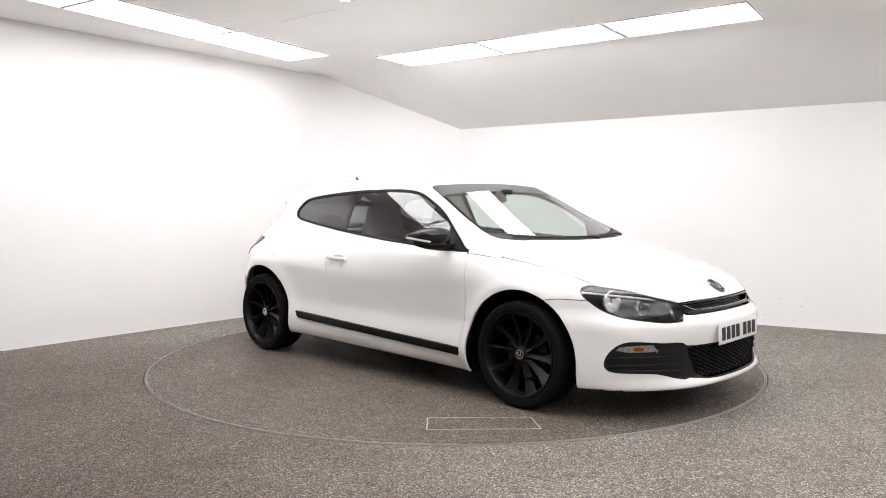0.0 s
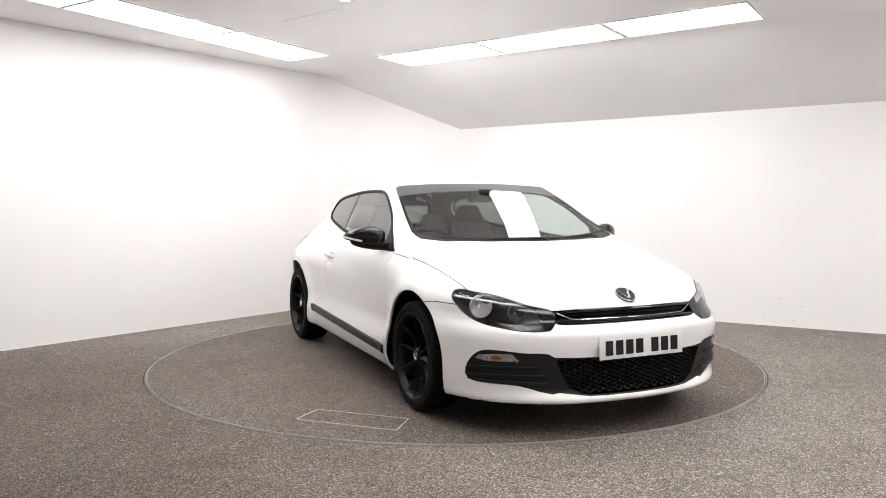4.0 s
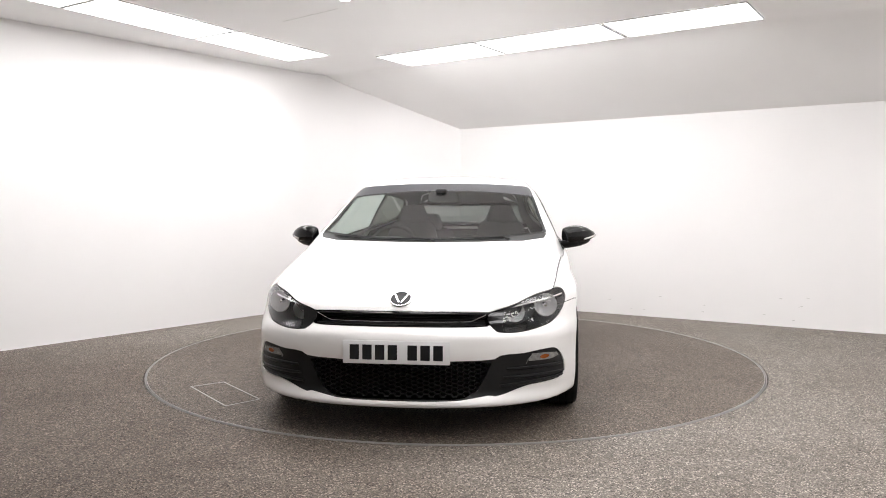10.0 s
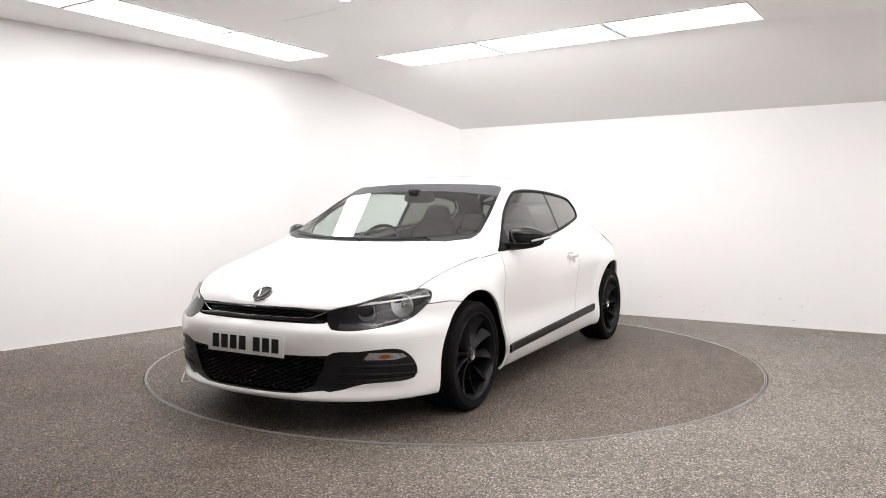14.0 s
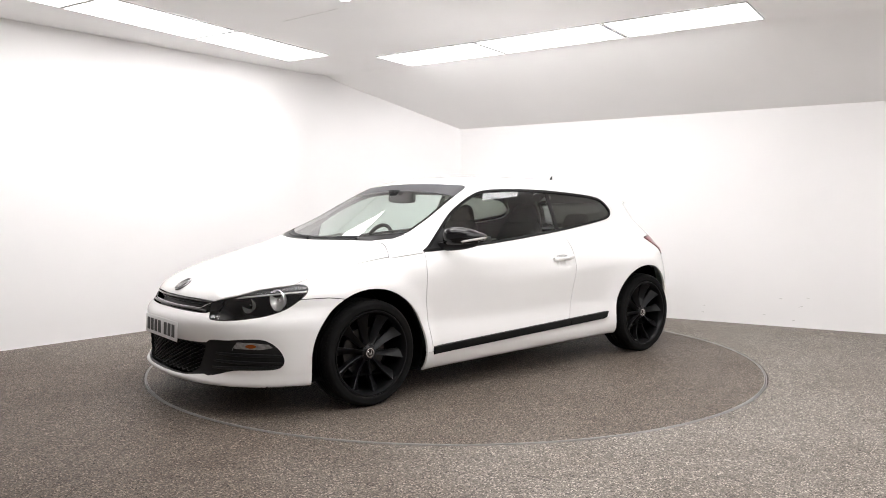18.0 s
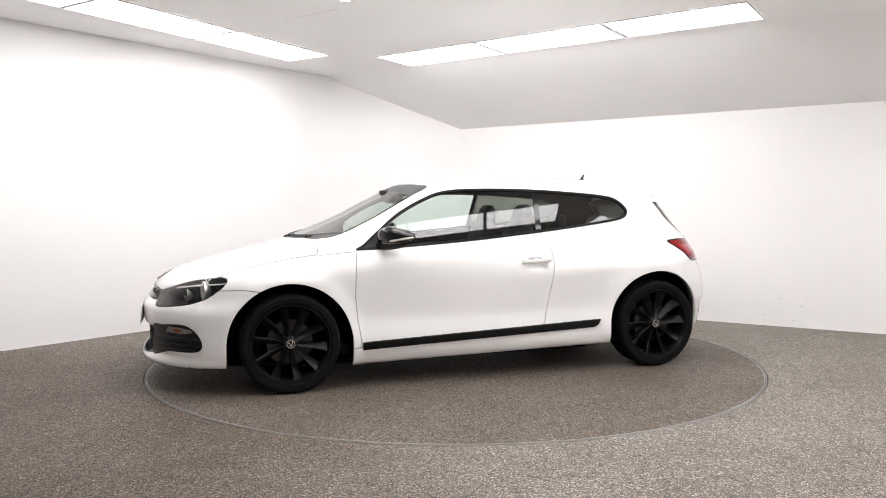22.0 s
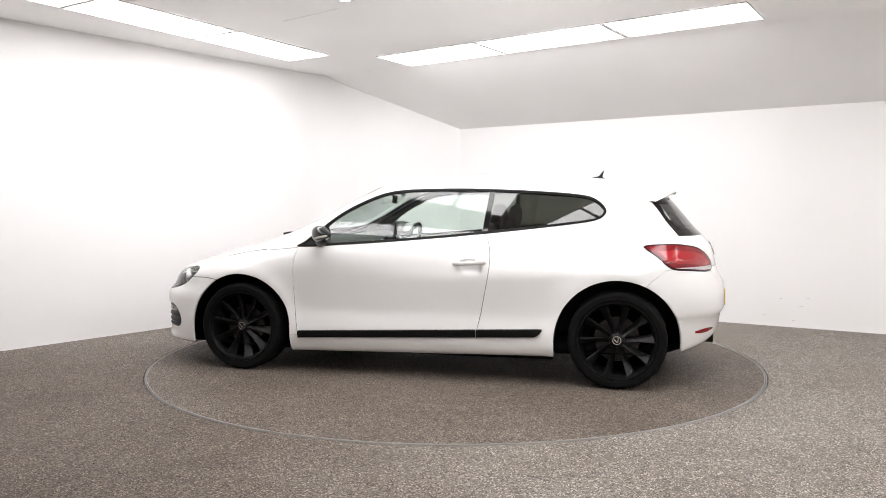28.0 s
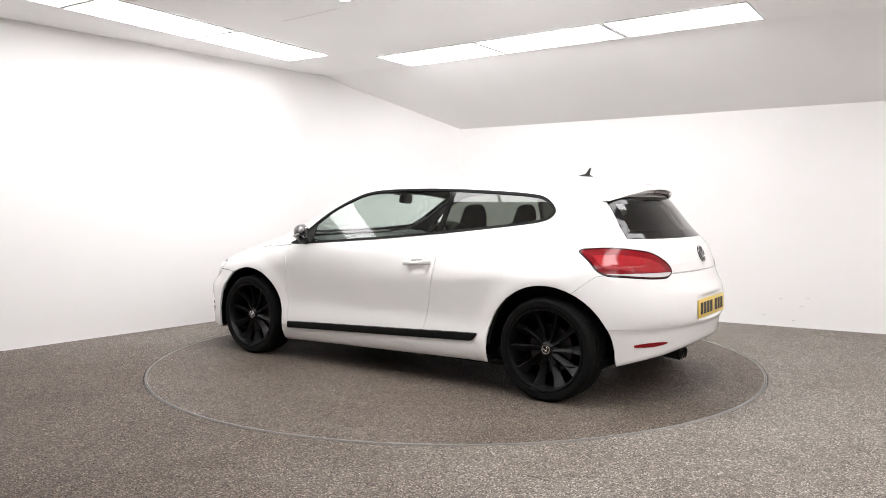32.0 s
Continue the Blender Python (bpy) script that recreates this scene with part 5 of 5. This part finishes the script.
box(bm, -0.07, -0.03, -0.055, 0.07, 0.02, 0.05, 0.02, 3, tilt)
part("airbag_cover", bm, DASH, wheel_in)
for a in (0, 180, 270):
    bm = bmesh.new()
    box(bm, 0.05, -0.012, -0.018, 0.172, 0.006, 0.018, 0.005, 2, tilt @ Matrix.Rotation(radians(-a), 4, "Y"))
    part("wheel_spoke", bm, DASH, wheel_in)
bm = bmesh.new()
tube(bm, [(0.41, -0.36, 0.83), (0.60, -0.36, 0.79)], 0.035, 12)
part("steering_column", bm, DASH, wheel_in)


def cushion(bm, sec, w0, w1, fat=0.5):
    """A padded block: a side outline (x, z) swept across y, tapered to its edges."""
    rows = []
    for y in np.sin(np.linspace(-math.pi / 2, math.pi / 2, 15)):
        k = max(0.3, (1 - abs(y) ** 5) ** (0.12 + 0.2 * fat))
        cx, cz = sum(q[0] for q in sec) / len(sec), sum(q[1] for q in sec) / len(sec)
        zs = [q[1] for q in sec]
        lo, hi = min(zs), max(zs)
        rows.append([bm.verts.new((cx + (x - cx) * k, y * (w0 + (w1 - w0) * (z - lo) / (hi - lo)), cz + (z - cz) * k)) for x, z in sec])
    for a, b in zip(rows, rows[1:]):
        for j in range(len(sec)):
            bm.faces.new((a[j], a[(j + 1) % len(sec)], b[(j + 1) % len(sec)], b[j]))
    bm.faces.new(rows[0])
    bm.faces.new(rows[-1])


def front_seat(y):
    m = Matrix.Translation((-0.08, y, 0))
    bm = bmesh.new()
    cushion(bm, rounded([(0.30, 0.42), (0.32, 0.50), (0.20, 0.55), (-0.15, 0.50), (-0.26, 0.46), (-0.22, 0.34), (0.20, 0.34)], 3), 0.25, 0.25)
    bmesh.ops.transform(bm, matrix=m, verts=bm.verts)
    seat = part("front_seat", bm, CABIN, car, "charcoal sports front seat")
    bm = bmesh.new()
    cushion(bm, rounded([(-0.14, 0.46), (-0.20, 0.70), (-0.30, 0.94), (-0.33, 1.02), (-0.40, 1.03), (-0.42, 0.90), (-0.34, 0.62), (-0.28, 0.44)], 3), 0.26, 0.20)
    bmesh.ops.transform(bm, matrix=m, verts=bm.verts)
    part("backrest", bm, CABIN, seat, "bolstered backrest")
    bm = bmesh.new()
    cushion(bm, rounded([(-0.33, 0.98), (-0.345, 1.08), (-0.37, 1.145), (-0.42, 1.15), (-0.44, 1.08), (-0.41, 0.97)], 3), 0.135, 0.10, 1.0)
    bmesh.ops.transform(bm, matrix=m, verts=bm.verts)
    part("headrest", bm, CABIN, seat, "rounded headrest")


def rear_seat(y):
    m = Matrix.Translation((-0.95, y, 0))
    bm = bmesh.new()
    cushion(bm, rounded([(0.34, 0.38), (0.36, 0.46), (0.10, 0.50), (-0.05, 0.46), (-0.05, 0.30), (0.3, 0.30)], 3), 0.27, 0.27)
    bmesh.ops.transform(bm, matrix=m, verts=bm.verts)
    seat = part("rear_seat", bm, CABIN, car, "charcoal rear seat")
    bm = bmesh.new()
    cushion(bm, rounded([(0.06, 0.42), (-0.02, 0.64), (-0.12, 0.92), (-0.20, 0.94), (-0.20, 0.80), (-0.10, 0.42)], 3), 0.28, 0.25)
    bmesh.ops.transform(bm, matrix=m, verts=bm.verts)
    part("backrest", bm, CABIN, seat)
    bm = bmesh.new()
    cushion(bm, rounded([(-0.10, 0.93), (-0.115, 1.03), (-0.14, 1.075), (-0.19, 1.07), (-0.205, 0.98), (-0.19, 0.92)], 3), 0.135, 0.11, 1.0)
    bmesh.ops.transform(bm, matrix=m, verts=bm.verts)
    part("headrest", bm, CABIN, seat, "rounded headrest")


for y in (-0.36, 0.36):
    front_seat(y)
    rear_seat(y * 0.92)
bm = bmesh.new()
box(bm, -0.05, -0.12, 0.26, 0.62, 0.12, 0.50, 0.03, 3)
part("centre_console", bm, DASH, car, "black centre console")
bm = bmesh.new()
slab(bm, rounded([(-0.085, -0.034), (0.085, -0.034), (0.105, 0.0), (0.08, 0.034), (-0.08, 0.034), (-0.105, 0.0)], 3), -0.018, 0.018, facing((0.42, 0.0, 1.205), (-1, -0.35, -0.15)))
im = part("interior_mirror", bm, DASH, car, "black interior mirror under the windscreen")
bm = bmesh.new()
tube(bm, [(0.41, 0, 1.21), (0.46, 0, 1.25)], 0.010, 8)
part("mirror_stalk", bm, DASH, im)
bm = bmesh.new()
box(bm, 0.43, -0.035, 1.235, 0.52, 0.035, 1.262, 0.008, 2, Matrix.Identity(4))
part("sensor_housing", bm, DASH, im)
# unseen slabs added to keep light off the floor beneath the car
bm = bmesh.new()
box(bm, -0.88, -0.60, 0.108, 0.86, 0.60, 0.20, 0.02)
part("light_block_slab", bm, BLACK, car, "unseen black slab blocking light under the car between the axles")
bm = bmesh.new()
box(bm, 0.86, -0.50, 0.125, 1.85, 0.50, 0.19, 0.02)
part("light_block_slab", bm, BLACK, car, "unseen black slab blocking light under the engine")


# ---------------------------------------------------------------- turntable
turntable = new("turntable", None)
tagged(turntable, "round turntable flush with the floor, stone resin top", "turntable")
bm = bmesh.new()
lathe(bm, [(0.0, 0.0), (1.0, 0.0), (2.211, 0.0), (2.211, -0.1)], 200, Matrix.Rotation(radians(90), 4, "X"))
part("disc", bm, DISC, turntable, "speckled brown-grey stone resin disc", smooth=False)
bm = bmesh.new()
lathe(bm, [(2.2075, 0.0005), (2.208, 0.0018), (2.211, 0.0018), (2.2115, -0.02)], 200, Matrix.Rotation(radians(90), 4, "X"))
part("edge_trim", bm, STEEL, turntable, "thin steel edge")
HATCH = [Vector(q) for q in ((1.095, -1.383), (1.488, -0.990), (1.660, -1.126), (1.242, -1.538))]
for k in range(4):
    a, b = HATCH[k], HATCH[(k + 1) % 4]
    d = (b - a).normalized()
    n = Vector((-d.y, d.x)) * 0.0035
    a, b = a - d * 0.003, b + d * 0.003
    bm = bmesh.new()
    slab(bm, [tuple(a + n), tuple(a - n), tuple(b - n), tuple(b + n)], -0.004, 0.0015 + 0.0003 * k)
    part("hatch_trim", bm, STEEL, turntable, "thin steel strip round the access hatch", smooth=False)




# ---------------------------------------------------------------- what moves
TURN = [(0.0, -43.04), (3.5, -61.68), (6.0, -74.89), (9.0, -91.2), (13.0, -112.96), (17.0, -134.51), (21.0, -155.97), (25.0, -177.27), (28.5, -195.99), (32.0, -214.89)]


def motions():
    rows = []
    for t, a in TURN:
        c, s = math.cos(radians(a)), math.sin(radians(a))
        ox, oy = 0.0487, -0.0158
        rows.append((t, pose(c * ox - s * oy, s * ox + c * oy, 0.0, 0, 0, a)))
    walk(car, rows)
    walk(turntable, [(t, pose(0.006, 0.005, 0, 0, 0, a)) for t, a in TURN])


motions()
